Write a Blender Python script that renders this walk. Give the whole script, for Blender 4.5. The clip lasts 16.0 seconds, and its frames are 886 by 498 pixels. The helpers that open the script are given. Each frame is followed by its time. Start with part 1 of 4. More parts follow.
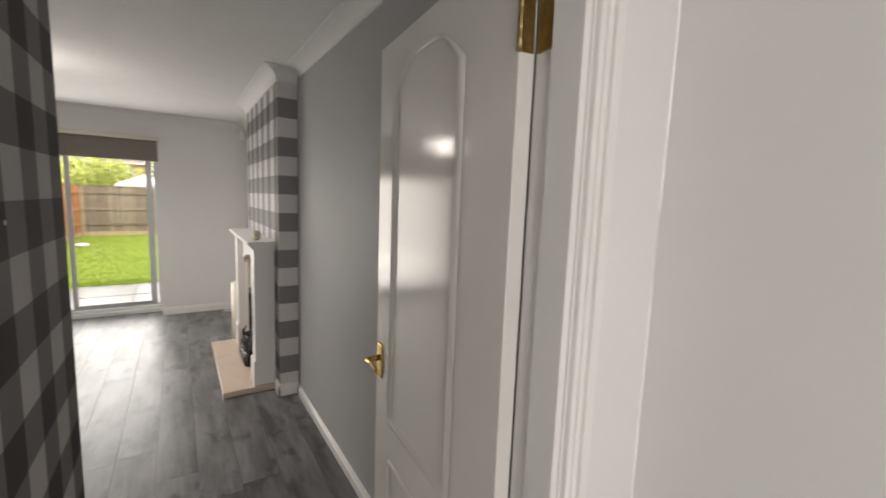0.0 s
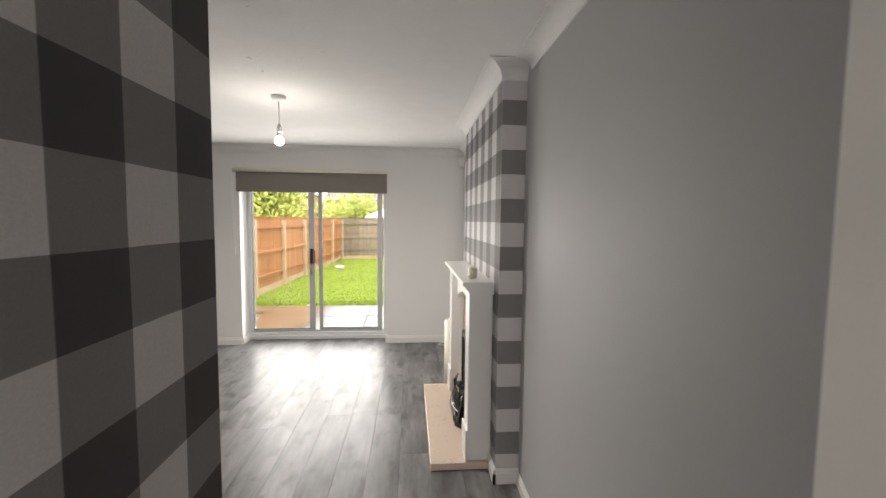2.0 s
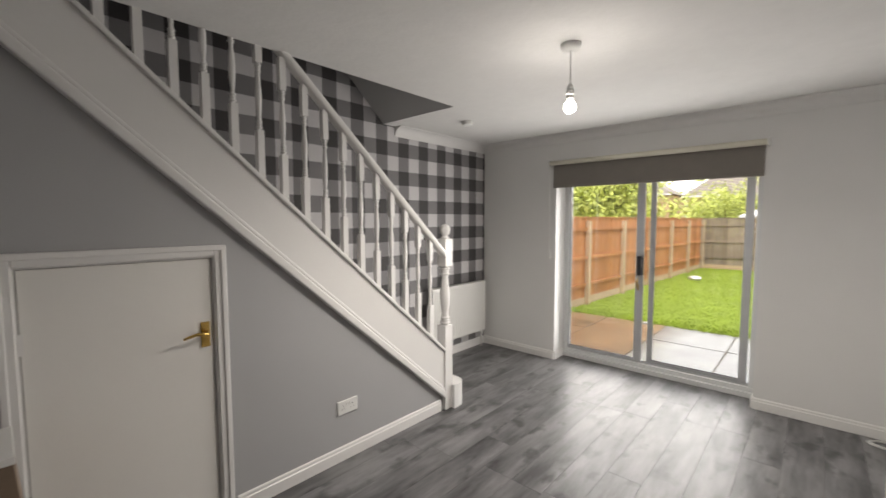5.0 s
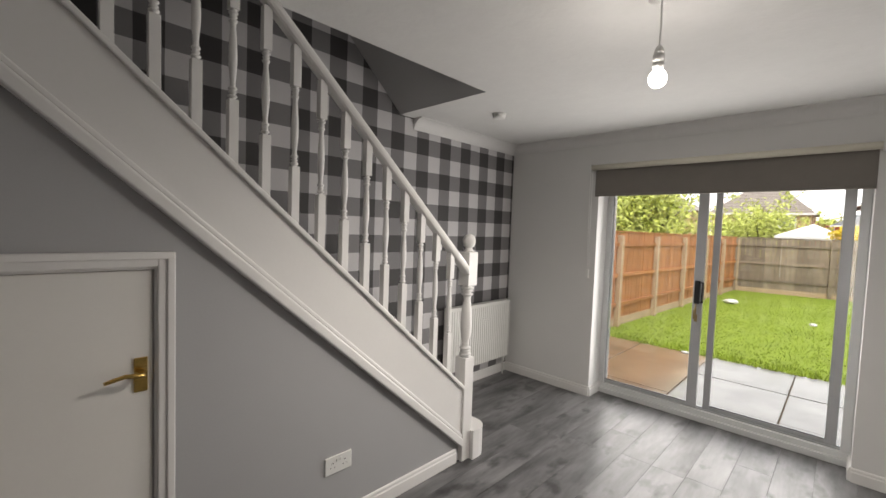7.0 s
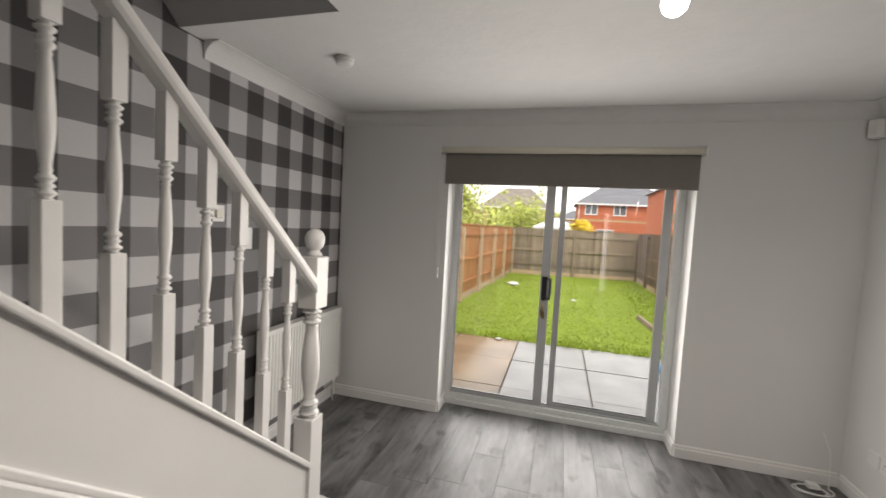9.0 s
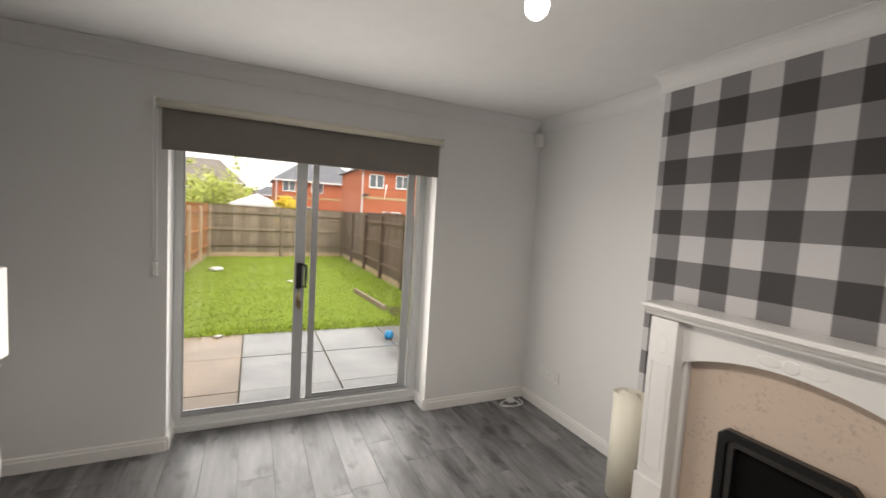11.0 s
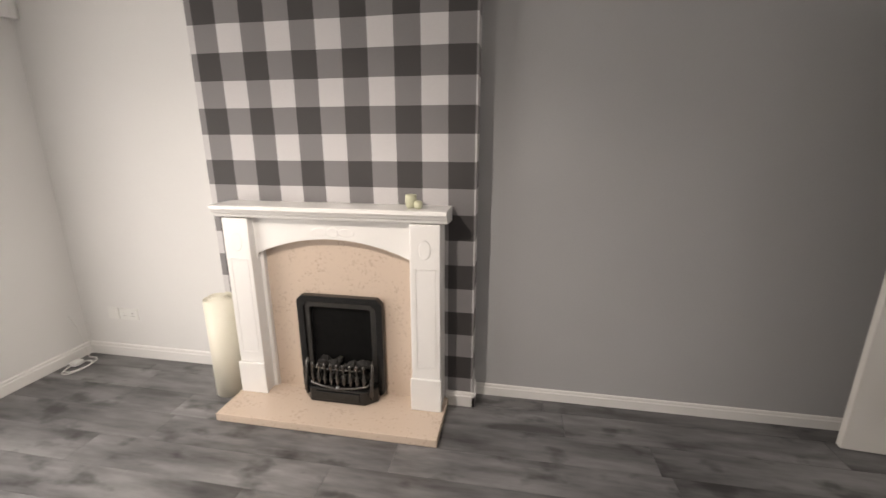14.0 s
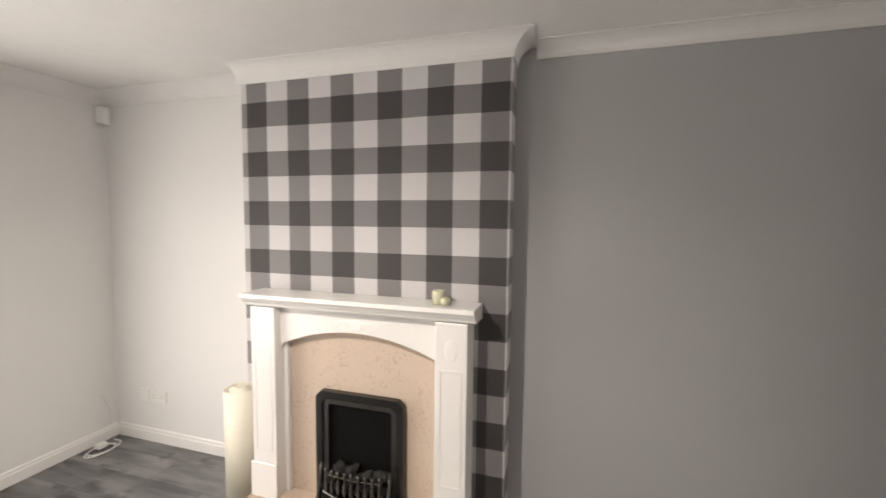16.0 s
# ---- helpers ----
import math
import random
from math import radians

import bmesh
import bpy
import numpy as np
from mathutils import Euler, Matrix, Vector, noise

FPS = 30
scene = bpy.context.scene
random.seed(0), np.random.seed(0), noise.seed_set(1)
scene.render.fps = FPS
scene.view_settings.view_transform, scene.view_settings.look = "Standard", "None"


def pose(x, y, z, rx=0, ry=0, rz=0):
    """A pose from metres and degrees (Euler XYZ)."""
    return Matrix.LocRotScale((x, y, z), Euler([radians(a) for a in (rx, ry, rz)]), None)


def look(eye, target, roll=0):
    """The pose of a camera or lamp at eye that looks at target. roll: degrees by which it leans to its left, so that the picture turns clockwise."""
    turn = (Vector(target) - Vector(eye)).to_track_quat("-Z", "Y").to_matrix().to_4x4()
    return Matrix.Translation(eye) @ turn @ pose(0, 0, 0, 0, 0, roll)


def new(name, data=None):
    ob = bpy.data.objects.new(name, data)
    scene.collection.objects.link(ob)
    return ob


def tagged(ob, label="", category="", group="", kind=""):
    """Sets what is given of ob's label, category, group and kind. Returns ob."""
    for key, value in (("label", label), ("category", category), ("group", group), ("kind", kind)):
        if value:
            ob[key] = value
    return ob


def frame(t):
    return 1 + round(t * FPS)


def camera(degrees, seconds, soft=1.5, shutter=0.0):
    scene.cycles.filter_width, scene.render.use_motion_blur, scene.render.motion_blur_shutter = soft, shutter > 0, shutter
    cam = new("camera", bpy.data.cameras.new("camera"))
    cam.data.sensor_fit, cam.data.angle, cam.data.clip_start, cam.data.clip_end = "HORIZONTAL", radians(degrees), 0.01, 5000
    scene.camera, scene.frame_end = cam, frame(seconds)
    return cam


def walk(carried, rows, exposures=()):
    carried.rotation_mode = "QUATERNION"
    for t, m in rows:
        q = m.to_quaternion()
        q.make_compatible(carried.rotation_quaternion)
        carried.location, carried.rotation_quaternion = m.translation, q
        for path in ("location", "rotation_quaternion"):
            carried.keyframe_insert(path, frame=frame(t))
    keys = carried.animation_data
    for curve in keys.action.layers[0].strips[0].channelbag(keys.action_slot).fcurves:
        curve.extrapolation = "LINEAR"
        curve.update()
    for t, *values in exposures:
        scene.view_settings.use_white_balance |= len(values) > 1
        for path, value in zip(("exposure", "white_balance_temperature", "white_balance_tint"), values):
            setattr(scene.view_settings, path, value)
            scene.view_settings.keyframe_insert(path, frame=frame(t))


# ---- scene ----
cam = camera(94.4, 16.0, soft=1.5, shutter=0.3)
EXPOSURES = [(0.0, 1.06, 6880, 12), (1.0, 1.26, 6900, 12), (2.5, 1.38, 6750, 12), (4.0, 1.08, 6720, 12), (5.0, 0.98, 6800, 12), (7.5, 0.72, 6780, 12), (10.5, 0.66, 6900, 12), (12.0, 0.66, 6900, 13),
             (13.0, 0.95, 7000, 14), (14.5, 1.46, 7100, 15), (16.0, 1.48, 7100, 14)]
PATH = [
    (0, (-0.082, -0.189, 1.517), (0.997, 1.477, 1.277), 2.1),
    (0.5, (0.011, -0.039, 1.518), (0.68, 1.833, 1.302), 1.8),
    (1, (0.005, 0.228, 1.52), (0.427, 2.175, 1.344), 1.2),
    (1.5, (0.003, 0.452, 1.507), (0.282, 2.427, 1.363), 0.9),
    (2, (0.022, 0.673, 1.524), (0.181, 2.662, 1.382), 0.6),
    (2.5, (0.027, 0.864, 1.507), (0.05, 2.859, 1.364), 0.3),
    (3, (-0.013, 1.127, 1.5), (-0.17, 3.115, 1.351), 0.1),
    (3.5, (-0.037, 1.308, 1.511), (-0.454, 3.258, 1.35), -0.1),
    (4, (-0.015, 1.466, 1.496), (-0.755, 3.317, 1.341), -0.2),
    (4.5, (0.03, 1.622, 1.503), (-1.044, 3.303, 1.356), -0.3),
    (5, (0.049, 1.693, 1.497), (-1.293, 3.169, 1.357), -0.1),
    (5.2, (0.034, 1.701, 1.484), (-1.387, 3.102, 1.351), -0.1),
    (7.3, (-0.497, 2.175, 1.499), (-1.87, 3.627, 1.405), 3.0),
    (7.5, (-0.586, 2.239, 1.49), (-1.878, 3.765, 1.418), 2.3),
    (8, (-0.837, 2.371, 1.514), (-1.907, 4.06, 1.435), 2.0),
    (10.3, (-1.315, 2.765, 1.512), (-0.970, 4.733, 1.393), 3.4),
    (10.5, (-1.366, 2.780, 1.514), (-0.880, 4.717, 1.390), 3.4),
    (11, (-1.528, 2.811, 1.526), (-0.685, 4.618, 1.377), 3.4),
    (11.5, (-1.612, 2.81, 1.531), (-0.444, 4.422, 1.33), 2.9),
    (12, (-1.628, 2.843, 1.521), (-0.185, 4.199, 1.239), 2.1),
    (12.5, (-1.614, 2.855, 1.499), (0.026, 3.936, 1.124), 1.1),
    (13, (-1.582, 2.837, 1.479), (0.183, 3.657, 1.019), 0.3),
    (13.5, (-1.549, 2.79, 1.481), (0.297, 3.358, 0.964), -0.1),
    (14, (-1.535, 2.734, 1.485), (0.369, 3.066, 0.969), -0.0),
    (14.5, (-1.513, 2.69, 1.49), (0.428, 2.828, 1.027), 0.3),
    (15, (-1.497, 2.652, 1.519), (0.468, 2.724, 1.153), 0.4),
    (15.5, (-1.464, 2.654, 1.549), (0.511, 2.855, 1.308), 0.6),
    (16, (-1.385, 2.673, 1.554), (0.526, 3.246, 1.409), 0.6),
]
walk(cam, [(t, look(eye, target, roll)) for t, eye, target, roll in PATH], EXPOSURES)

# ---- world, sun, lamps ----
world = bpy.data.worlds.new("sky")
scene.world = world
world.use_nodes = True
wn = world.node_tree.nodes
sky = wn.new("ShaderNodeTexSky")
sky.sky_type, sky.sun_disc = "NISHITA", False
sky.sun_elevation, sky.sun_rotation = radians(48), radians(200)
sky.dust_density, sky.air_density, sky.ozone_density = 5.0, 1.5, 1.0
haze = wn.new("ShaderNodeMix")
haze.data_type = "RGBA"
haze.inputs[0].default_value = 0.85
haze.inputs[7].default_value = (19.0, 19.2, 19.6, 1)
world.node_tree.links.new(sky.outputs[0], haze.inputs[6])
world.node_tree.links.new(haze.outputs[2], wn["Background"].inputs[0])
wn["Background"].inputs[1].default_value = 0.11

sun = new("sun", bpy.data.lights.new("sun", "SUN"))
sun.data.energy, sun.data.angle, sun.data.color = 1.1, radians(20), (1.0, 0.96, 0.9)
sun.matrix_world = look((0, 0, 0), (-0.25, 0.6, -0.75))

# the lit bulb: an LED lamp, strongest downwards, with a weak glow all round
bulb_light = new("bulb_light", bpy.data.lights.new("bulb_light", "SPOT"))
bulb_light.data.energy, bulb_light.data.shadow_soft_size = 46.0, 0.034
bulb_light.data.spot_size, bulb_light.data.spot_blend = radians(179), 1.0
bulb_light.data.color = (1.0, 0.95, 0.89)
bulb_light.location = (-0.90, 3.69, 2.06)
bulb_glow = new("bulb_glow", bpy.data.lights.new("bulb_glow", "POINT"))
bulb_glow.data.energy, bulb_glow.data.shadow_soft_size, bulb_glow.data.color = 1.7, 0.03, (1.0, 0.95, 0.89)
bulb_glow.location = (-0.90, 3.69, 2.065)


def daylight(name, place, aim, wide, tall, watts, spread):
    """Added area lamp in the patio door's opening, for sky and garden light."""
    ob = new(name, bpy.data.lights.new(name, "AREA"))
    ob.data.shape, ob.data.size, ob.data.size_y = "RECTANGLE", wide, tall
    ob.data.energy, ob.data.spread, ob.data.color = watts, radians(spread), (1.0, 0.99, 0.965)
    ob.matrix_world = look(place, Vector(place) + Vector(aim))


daylight("daylight_through_door", (-1.12, 5.84, 0.97), (0, -1, 0), 1.55, 1.66, 15.0, 170)
# narrow added lamps, aimed to brighten the fireplace side, stair side and ceiling
daylight("fireplace_fill_from_door", (-1.70, 5.80, 0.97), (0.95, -0.30, 0.0), 0.35, 1.6, 1.3, 105)
daylight("stairs_fill_from_door", (-0.55, 5.80, 0.97), (-0.80, -0.60, 0.12), 0.34, 1.6, 2.3, 105)
daylight("ceiling_fill_from_door", (-1.12, 5.82, 0.55), (0, -0.62, 0.78), 1.5, 0.3, 1.2, 110)

# added fill lamp behind the camera; the hall's real source is unseen
hall_light = new("hall_fill_light", bpy.data.lights.new("hall_fill_light", "AREA"))
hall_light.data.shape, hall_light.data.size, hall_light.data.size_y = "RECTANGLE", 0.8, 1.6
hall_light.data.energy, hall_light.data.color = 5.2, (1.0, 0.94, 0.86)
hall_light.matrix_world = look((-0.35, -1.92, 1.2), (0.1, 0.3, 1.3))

# ---- materials ----
def nodes_of(name):
    m = bpy.data.materials.new(name)
    m.use_nodes = True
    return m, m.node_tree.nodes, m.node_tree.links, m.node_tree.nodes["Principled BSDF"]


def mat(name, color, rough=0.5, metal=0.0, scale=6.0, vary=0.08, bump=0.1, fine=90.0, per_object=0.0, stretch=(1, 1, 1), spec=0.5, island=0.0, coat=0.0):
    """A surface with two scales of variation, fine relief and optional variation from piece to piece."""
    m, n, l, b = nodes_of(name)
    g = n.new("ShaderNodeNewGeometry")
    mp = n.new("ShaderNodeMapping")
    mp.inputs["Scale"].default_value = stretch
    l.new(g.outputs["Position"], mp.inputs[0])
    big, small = n.new("ShaderNodeTexNoise"), n.new("ShaderNodeTexNoise")
    big.inputs["Scale"].default_value, big.inputs["Detail"].default_value = scale, 4
    small.inputs["Scale"].default_value, small.inputs["Detail"].default_value = fine, 3
    l.new(mp.outputs[0], big.inputs[0])
    l.new(mp.outputs[0], small.inputs[0])
    add = n.new("ShaderNodeMath")
    add.operation = "MULTIPLY_ADD"
    l.new(small.outputs[0], add.inputs[0])
    add.inputs[1].default_value = 0.5
    l.new(big.outputs[0], add.inputs[2])
    rng = n.new("ShaderNodeMapRange")
    rng.inputs[1].default_value, rng.inputs[2].default_value = 0.35, 1.15
    rng.inputs[3].default_value, rng.inputs[4].default_value = 1 - vary, 1 + vary
    l.new(add.outputs[0], rng.inputs[0])
    value = rng.outputs[0]
    if per_object or island:
        src = n.new("ShaderNodeObjectInfo").outputs["Random"] if per_object else g.outputs["Random Per Island"]
        r2 = n.new("ShaderNodeMapRange")
        r2.inputs[3].default_value, r2.inputs[4].default_value = 1 - (per_object or island), 1 + (per_object or island)
        l.new(src, r2.inputs[0])
        mul = n.new("ShaderNodeMath")
        mul.operation = "MULTIPLY"
        l.new(value, mul.inputs[0])
        l.new(r2.outputs[0], mul.inputs[1])
        value = mul.outputs[0]
    vm = n.new("ShaderNodeVectorMath")
    vm.operation = "SCALE"
    vm.inputs[0].default_value = color
    l.new(value, vm.inputs["Scale"])
    l.new(vm.outputs[0], b.inputs["Base Color"])
    b.inputs["Roughness"].default_value, b.inputs["Metallic"].default_value = rough, metal
    b.inputs["Specular IOR Level"].default_value = spec
    b.inputs["Coat Weight"].default_value = coat
    b.inputs["Coat Roughness"].default_value = 0.08
    if bump:
        bp = n.new("ShaderNodeBump")
        bp.inputs["Strength"].default_value, bp.inputs["Distance"].default_value = bump, 0.004
        l.new(add.outputs[0], bp.inputs["Height"])
        l.new(bp.outputs[0], b.inputs["Normal"])
    return m


def gingham(name, axis, u0, z0, light=0.53, mid=0.175, dark=0.034, wide=0.2675, tall=0.2675):
    """Woven-look checked wallpaper: pale, mid grey and charcoal squares of 13 cm."""
    m, n, l, b = nodes_of(name)
    g = n.new("ShaderNodeNewGeometry")
    sep = n.new("ShaderNodeSeparateXYZ")
    wob = n.new("ShaderNodeTexNoise")
    wob.inputs["Scale"].default_value = 3.0
    l.new(g.outputs["Position"], wob.inputs[0])
    l.new(g.outputs["Position"], sep.inputs[0])

    def stripe(out, start, period):
        a = n.new("ShaderNodeMath")
        a.operation = "SUBTRACT"
        l.new(out, a.inputs[0])
        a.inputs[1].default_value = start - 100 * period + 0.004
        w = n.new("ShaderNodeMath")
        w.operation = "MULTIPLY_ADD"
        l.new(wob.outputs[0], w.inputs[0])
        w.inputs[1].default_value = 0.008
        l.new(a.outputs[0], w.inputs[2])
        d = n.new("ShaderNodeMath")
        d.operation = "DIVIDE"
        l.new(w.outputs[0], d.inputs[0])
        d.inputs[1].default_value = period
        f = n.new("ShaderNodeMath")
        f.operation = "FRACT"
        l.new(d.outputs[0], f.inputs[0])
        c = n.new("ShaderNodeMath")
        c.operation = "LESS_THAN"
        l.new(f.outputs[0], c.inputs[0])
        c.inputs[1].default_value = 0.5
        return c.outputs[0]

    su, sz = stripe(sep.outputs[axis], u0, wide), stripe(sep.outputs[2], z0, tall)
    s = n.new("ShaderNodeMath")
    s.operation = "ADD"
    l.new(su, s.inputs[0])
    l.new(sz, s.inputs[1])
    half = n.new("ShaderNodeMath")
    half.operation = "MULTIPLY"
    l.new(s.outputs[0], half.inputs[0])
    half.inputs[1].default_value = 0.5
    ramp = n.new("ShaderNodeValToRGB")
    ramp.color_ramp.interpolation = "CONSTANT"
    e = ramp.color_ramp.elements
    e[0].position, e[0].color = 0.0, (light, light * 0.975, light * 0.985, 1)
    e[1].position, e[1].color = 0.4, (mid * 1.02, mid * 0.98, mid, 1)
    x = e.new(0.9)
    x.color = (dark * 1.06, dark * 0.97, dark * 0.98, 1)
    l.new(half.outputs[0], ramp.inputs[0])
    weave = n.new("ShaderNodeTexNoise")
    weave.inputs["Scale"].default_value, weave.inputs["Detail"].default_value = 260, 2
    l.new(g.outputs["Position"], weave.inputs[0])
    r = n.new("ShaderNodeMapRange")
    r.inputs[3].default_value, r.inputs[4].default_value = 0.86, 1.14
    l.new(weave.outputs[0], r.inputs[0])
    vm = n.new("ShaderNodeVectorMath")
    vm.operation = "SCALE"
    l.new(ramp.outputs[0], vm.inputs[0])
    l.new(r.outputs[0], vm.inputs["Scale"])
    l.new(vm.outputs[0], b.inputs["Base Color"])
    bp = n.new("ShaderNodeBump")
    bp.inputs["Strength"].default_value, bp.inputs["Distance"].default_value = 0.15, 0.002
    l.new(weave.outputs[0], bp.inputs["Height"])
    l.new(bp.outputs[0], b.inputs["Normal"])
    b.inputs["Roughness"].default_value = 0.62
    return m


def plank_mat():
    """Grey oak laminate: long streaks, dark knots, and a tone of its own for each plank."""
    m, n, l, b = nodes_of("grey_laminate")
    g, info = n.new("ShaderNodeNewGeometry"), n.new("ShaderNodeObjectInfo")
    shift = n.new("ShaderNodeVectorMath")
    shift.operation = "MULTIPLY_ADD"
    cv = n.new("ShaderNodeCombineXYZ")
    for i in range(3):
        l.new(info.outputs["Random"], cv.inputs[i])
    l.new(cv.outputs[0], shift.inputs[0])
    shift.inputs[1].default_value = (31, 17, 5)
    l.new(g.outputs["Position"], shift.inputs[2])

    def streak(scale, sx, sy, detail, rough):
        mp, t = n.new("ShaderNodeMapping"), n.new("ShaderNodeTexNoise")
        mp.inputs["Scale"].default_value = (sx, sy, 1)
        l.new(shift.outputs[0], mp.inputs[0])
        l.new(mp.outputs[0], t.inputs[0])
        t.inputs["Scale"].default_value, t.inputs["Detail"].default_value, t.inputs["Roughness"].default_value = scale, detail, rough
        return t.outputs[0]

    broad, grain, knots = streak(2.6, 2.6, 0.6, 4, 0.6), streak(9, 3.4, 0.32, 4, 0.55), streak(4.2, 1.9, 1.0, 3, 0.5)
    r1 = n.new("ShaderNodeValToRGB")
    e = r1.color_ramp.elements
    e[0].position, e[0].color = 0.36, (0.056, 0.055, 0.057, 1)
    e[1].position, e[1].color = 0.66, (0.225, 0.223, 0.227, 1)
    mixg = n.new("ShaderNodeMath")
    mixg.operation = "MULTIPLY_ADD"
    l.new(grain, mixg.inputs[0])
    mixg.inputs[1].default_value = 0.24
    half = n.new("ShaderNodeMath")
    half.operation = "MULTIPLY"
    l.new(broad, half.inputs[0])
    half.inputs[1].default_value = 0.78
    l.new(half.outputs[0], mixg.inputs[2])
    l.new(mixg.outputs[0], r1.inputs[0])
    rk = n.new("ShaderNodeMapRange")
    rk.inputs[1].default_value, rk.inputs[2].default_value = 0.56, 0.68
    rk.inputs[3].default_value, rk.inputs[4].default_value = 1.0, 0.38
    l.new(knots, rk.inputs[0])
    ro = n.new("ShaderNodeMapRange")
    ro.inputs[3].default_value, ro.inputs[4].default_value = 0.86, 1.12
    l.new(info.outputs["Random"], ro.inputs[0])
    mul = n.new("ShaderNodeMath")
    mul.operation = "MULTIPLY"
    l.new(rk.outputs[0], mul.inputs[0])
    l.new(ro.outputs[0], mul.inputs[1])
    vm = n.new("ShaderNodeVectorMath")
    vm.operation = "SCALE"
    l.new(r1.outputs[0], vm.inputs[0])
    l.new(mul.outputs[0], vm.inputs["Scale"])
    l.new(vm.outputs[0], b.inputs["Base Color"])
    rr = n.new("ShaderNodeMapRange")
    rr.inputs[3].default_value, rr.inputs[4].default_value = 0.31, 0.41
    l.new(grain, rr.inputs[0])
    l.new(rr.outputs[0], b.inputs["Roughness"])
    bp = n.new("ShaderNodeBump")
    bp.inputs["Strength"].default_value, bp.inputs["Distance"].default_value = 0.04, 0.001
    l.new(grain, bp.inputs["Height"])
    l.new(bp.outputs[0], b.inputs["Normal"])
    return m


def speckled(name, a, c, scale, rough, lo=0.52, hi=0.66):
    """Stone with flecks of a second colour."""
    m, n, l, b = nodes_of(name)
    g, t, t2 = n.new("ShaderNodeNewGeometry"), n.new("ShaderNodeTexNoise"), n.new("ShaderNodeTexNoise")
    t.inputs["Scale"].default_value, t.inputs["Detail"].default_value, t.inputs["Roughness"].default_value = scale, 6, 0.65
    t2.inputs["Scale"].default_value, t2.inputs["Detail"].default_value = scale * 0.16, 4
    for x in (t, t2):
        l.new(g.outputs["Position"], x.inputs[0])
    s = n.new("ShaderNodeMath")
    s.operation = "MULTIPLY_ADD"
    l.new(t2.outputs[0], s.inputs[0])
    s.inputs[1].default_value = 0.3
    half = n.new("ShaderNodeMath")
    half.operation = "MULTIPLY"
    l.new(t.outputs[0], half.inputs[0])
    half.inputs[1].default_value = 0.8
    l.new(half.outputs[0], s.inputs[2])
    ramp = n.new("ShaderNodeValToRGB")
    e = ramp.color_ramp.elements
    e[0].position, e[0].color = lo, (*a, 1)
    e[1].position, e[1].color = hi, (*c, 1)
    l.new(s.outputs[0], ramp.inputs[0])
    l.new(ramp.outputs[0], b.inputs["Base Color"])
    b.inputs["Roughness"].default_value = rough
    return m


def glass_mat():
    m, n, l, b = nodes_of("view_dimming_glass")
    # grey base colour dims the garden beyond, to balance it with the room
    b.inputs["Base Color"].default_value = (0.70, 0.705, 0.695, 1)
    b.inputs["Roughness"].default_value, b.inputs["IOR"].default_value = 0.0, 1.45
    b.inputs["Transmission Weight"].default_value = 1.0
    return m


def bulb_mat():
    m, n, l, b = nodes_of("lit_bulb")
    b.inputs["Base Color"].default_value = (0.95, 0.95, 0.93, 1)
    b.inputs["Emission Color"].default_value = (1.0, 0.96, 0.9, 1)
    b.inputs["Emission Strength"].default_value = 9.0
    return m


WHITE_WALL = mat("white_emulsion", (0.70, 0.695, 0.685), 0.75, scale=2.0, vary=0.03, bump=0.12, fine=140)
CEILING = mat("ceiling_paint", (0.70, 0.695, 0.685), 0.85, scale=9.0, vary=0.035, bump=0.55, fine=38)
GREY_WALL = mat("grey_emulsion", (0.390, 0.391, 0.396), 0.6, scale=1.6, vary=0.05, bump=0.12, fine=140)
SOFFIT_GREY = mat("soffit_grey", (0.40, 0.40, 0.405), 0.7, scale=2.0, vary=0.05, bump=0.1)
GLOSS = mat("white_gloss", (0.74, 0.73, 0.715), 0.28, scale=5, vary=0.025, bump=0.05, fine=60)
DOOR_GLOSS = mat("door_gloss", (0.68, 0.66, 0.63), 0.13, scale=4, vary=0.02, bump=0.13, fine=110, coat=0.0, spec=0.32)
CREAM = mat("cream_board", (0.77, 0.755, 0.72), 0.45, scale=3, vary=0.025, bump=0.04)
UPVC = mat("door_frame_white", (0.66, 0.67, 0.67), 0.32, scale=6, vary=0.03, bump=0.02)
ALU = mat("grey_aluminium", (0.48, 0.49, 0.50), 0.35, metal=0.35, scale=8, vary=0.06, bump=0.02)
BLACK = mat("black_plastic", (0.018, 0.018, 0.019), 0.35, scale=20, vary=0.15, bump=0.05)
IRON = mat("black_gloss_iron", (0.012, 0.012, 0.012), 0.16, scale=20, vary=0.2, bump=0.06)
STEEL = mat("worn_steel", (0.45, 0.44, 0.42), 0.28, metal=1.0, scale=30, vary=0.15, bump=0.05)
BRASS = mat("polished_brass", (0.66, 0.45, 0.14), 0.2, metal=1.0, scale=40, vary=0.12, bump=0.04)
OLD_BRASS = mat("tarnished_brass", (0.36, 0.27, 0.13), 0.3, metal=1.0, scale=60, vary=0.35, bump=0.1)
GRATE = mat("black_cast_grate", (0.11, 0.105, 0.10), 0.25, metal=0.9, scale=30, vary=0.25, bump=0.08)
DULL = mat("dull_dark_steel", (0.085, 0.082, 0.078), 0.3, metal=0.8, scale=30, vary=0.2, bump=0.05)
# near-black colour stands in for the shade inside a deep firebox
RECESS_BLACK = mat("recess_black", (0.005, 0.005, 0.005), 0.9, scale=30, vary=0.4, bump=0.3, spec=0.1)
COAL = mat("charcoal", (0.014, 0.013, 0.012), 0.8, scale=40, vary=0.5, bump=0.5)
MARBLE = speckled("pink_marble", (0.57, 0.465, 0.38), (0.36, 0.28, 0.225), 55, 0.2, 0.60, 0.78)
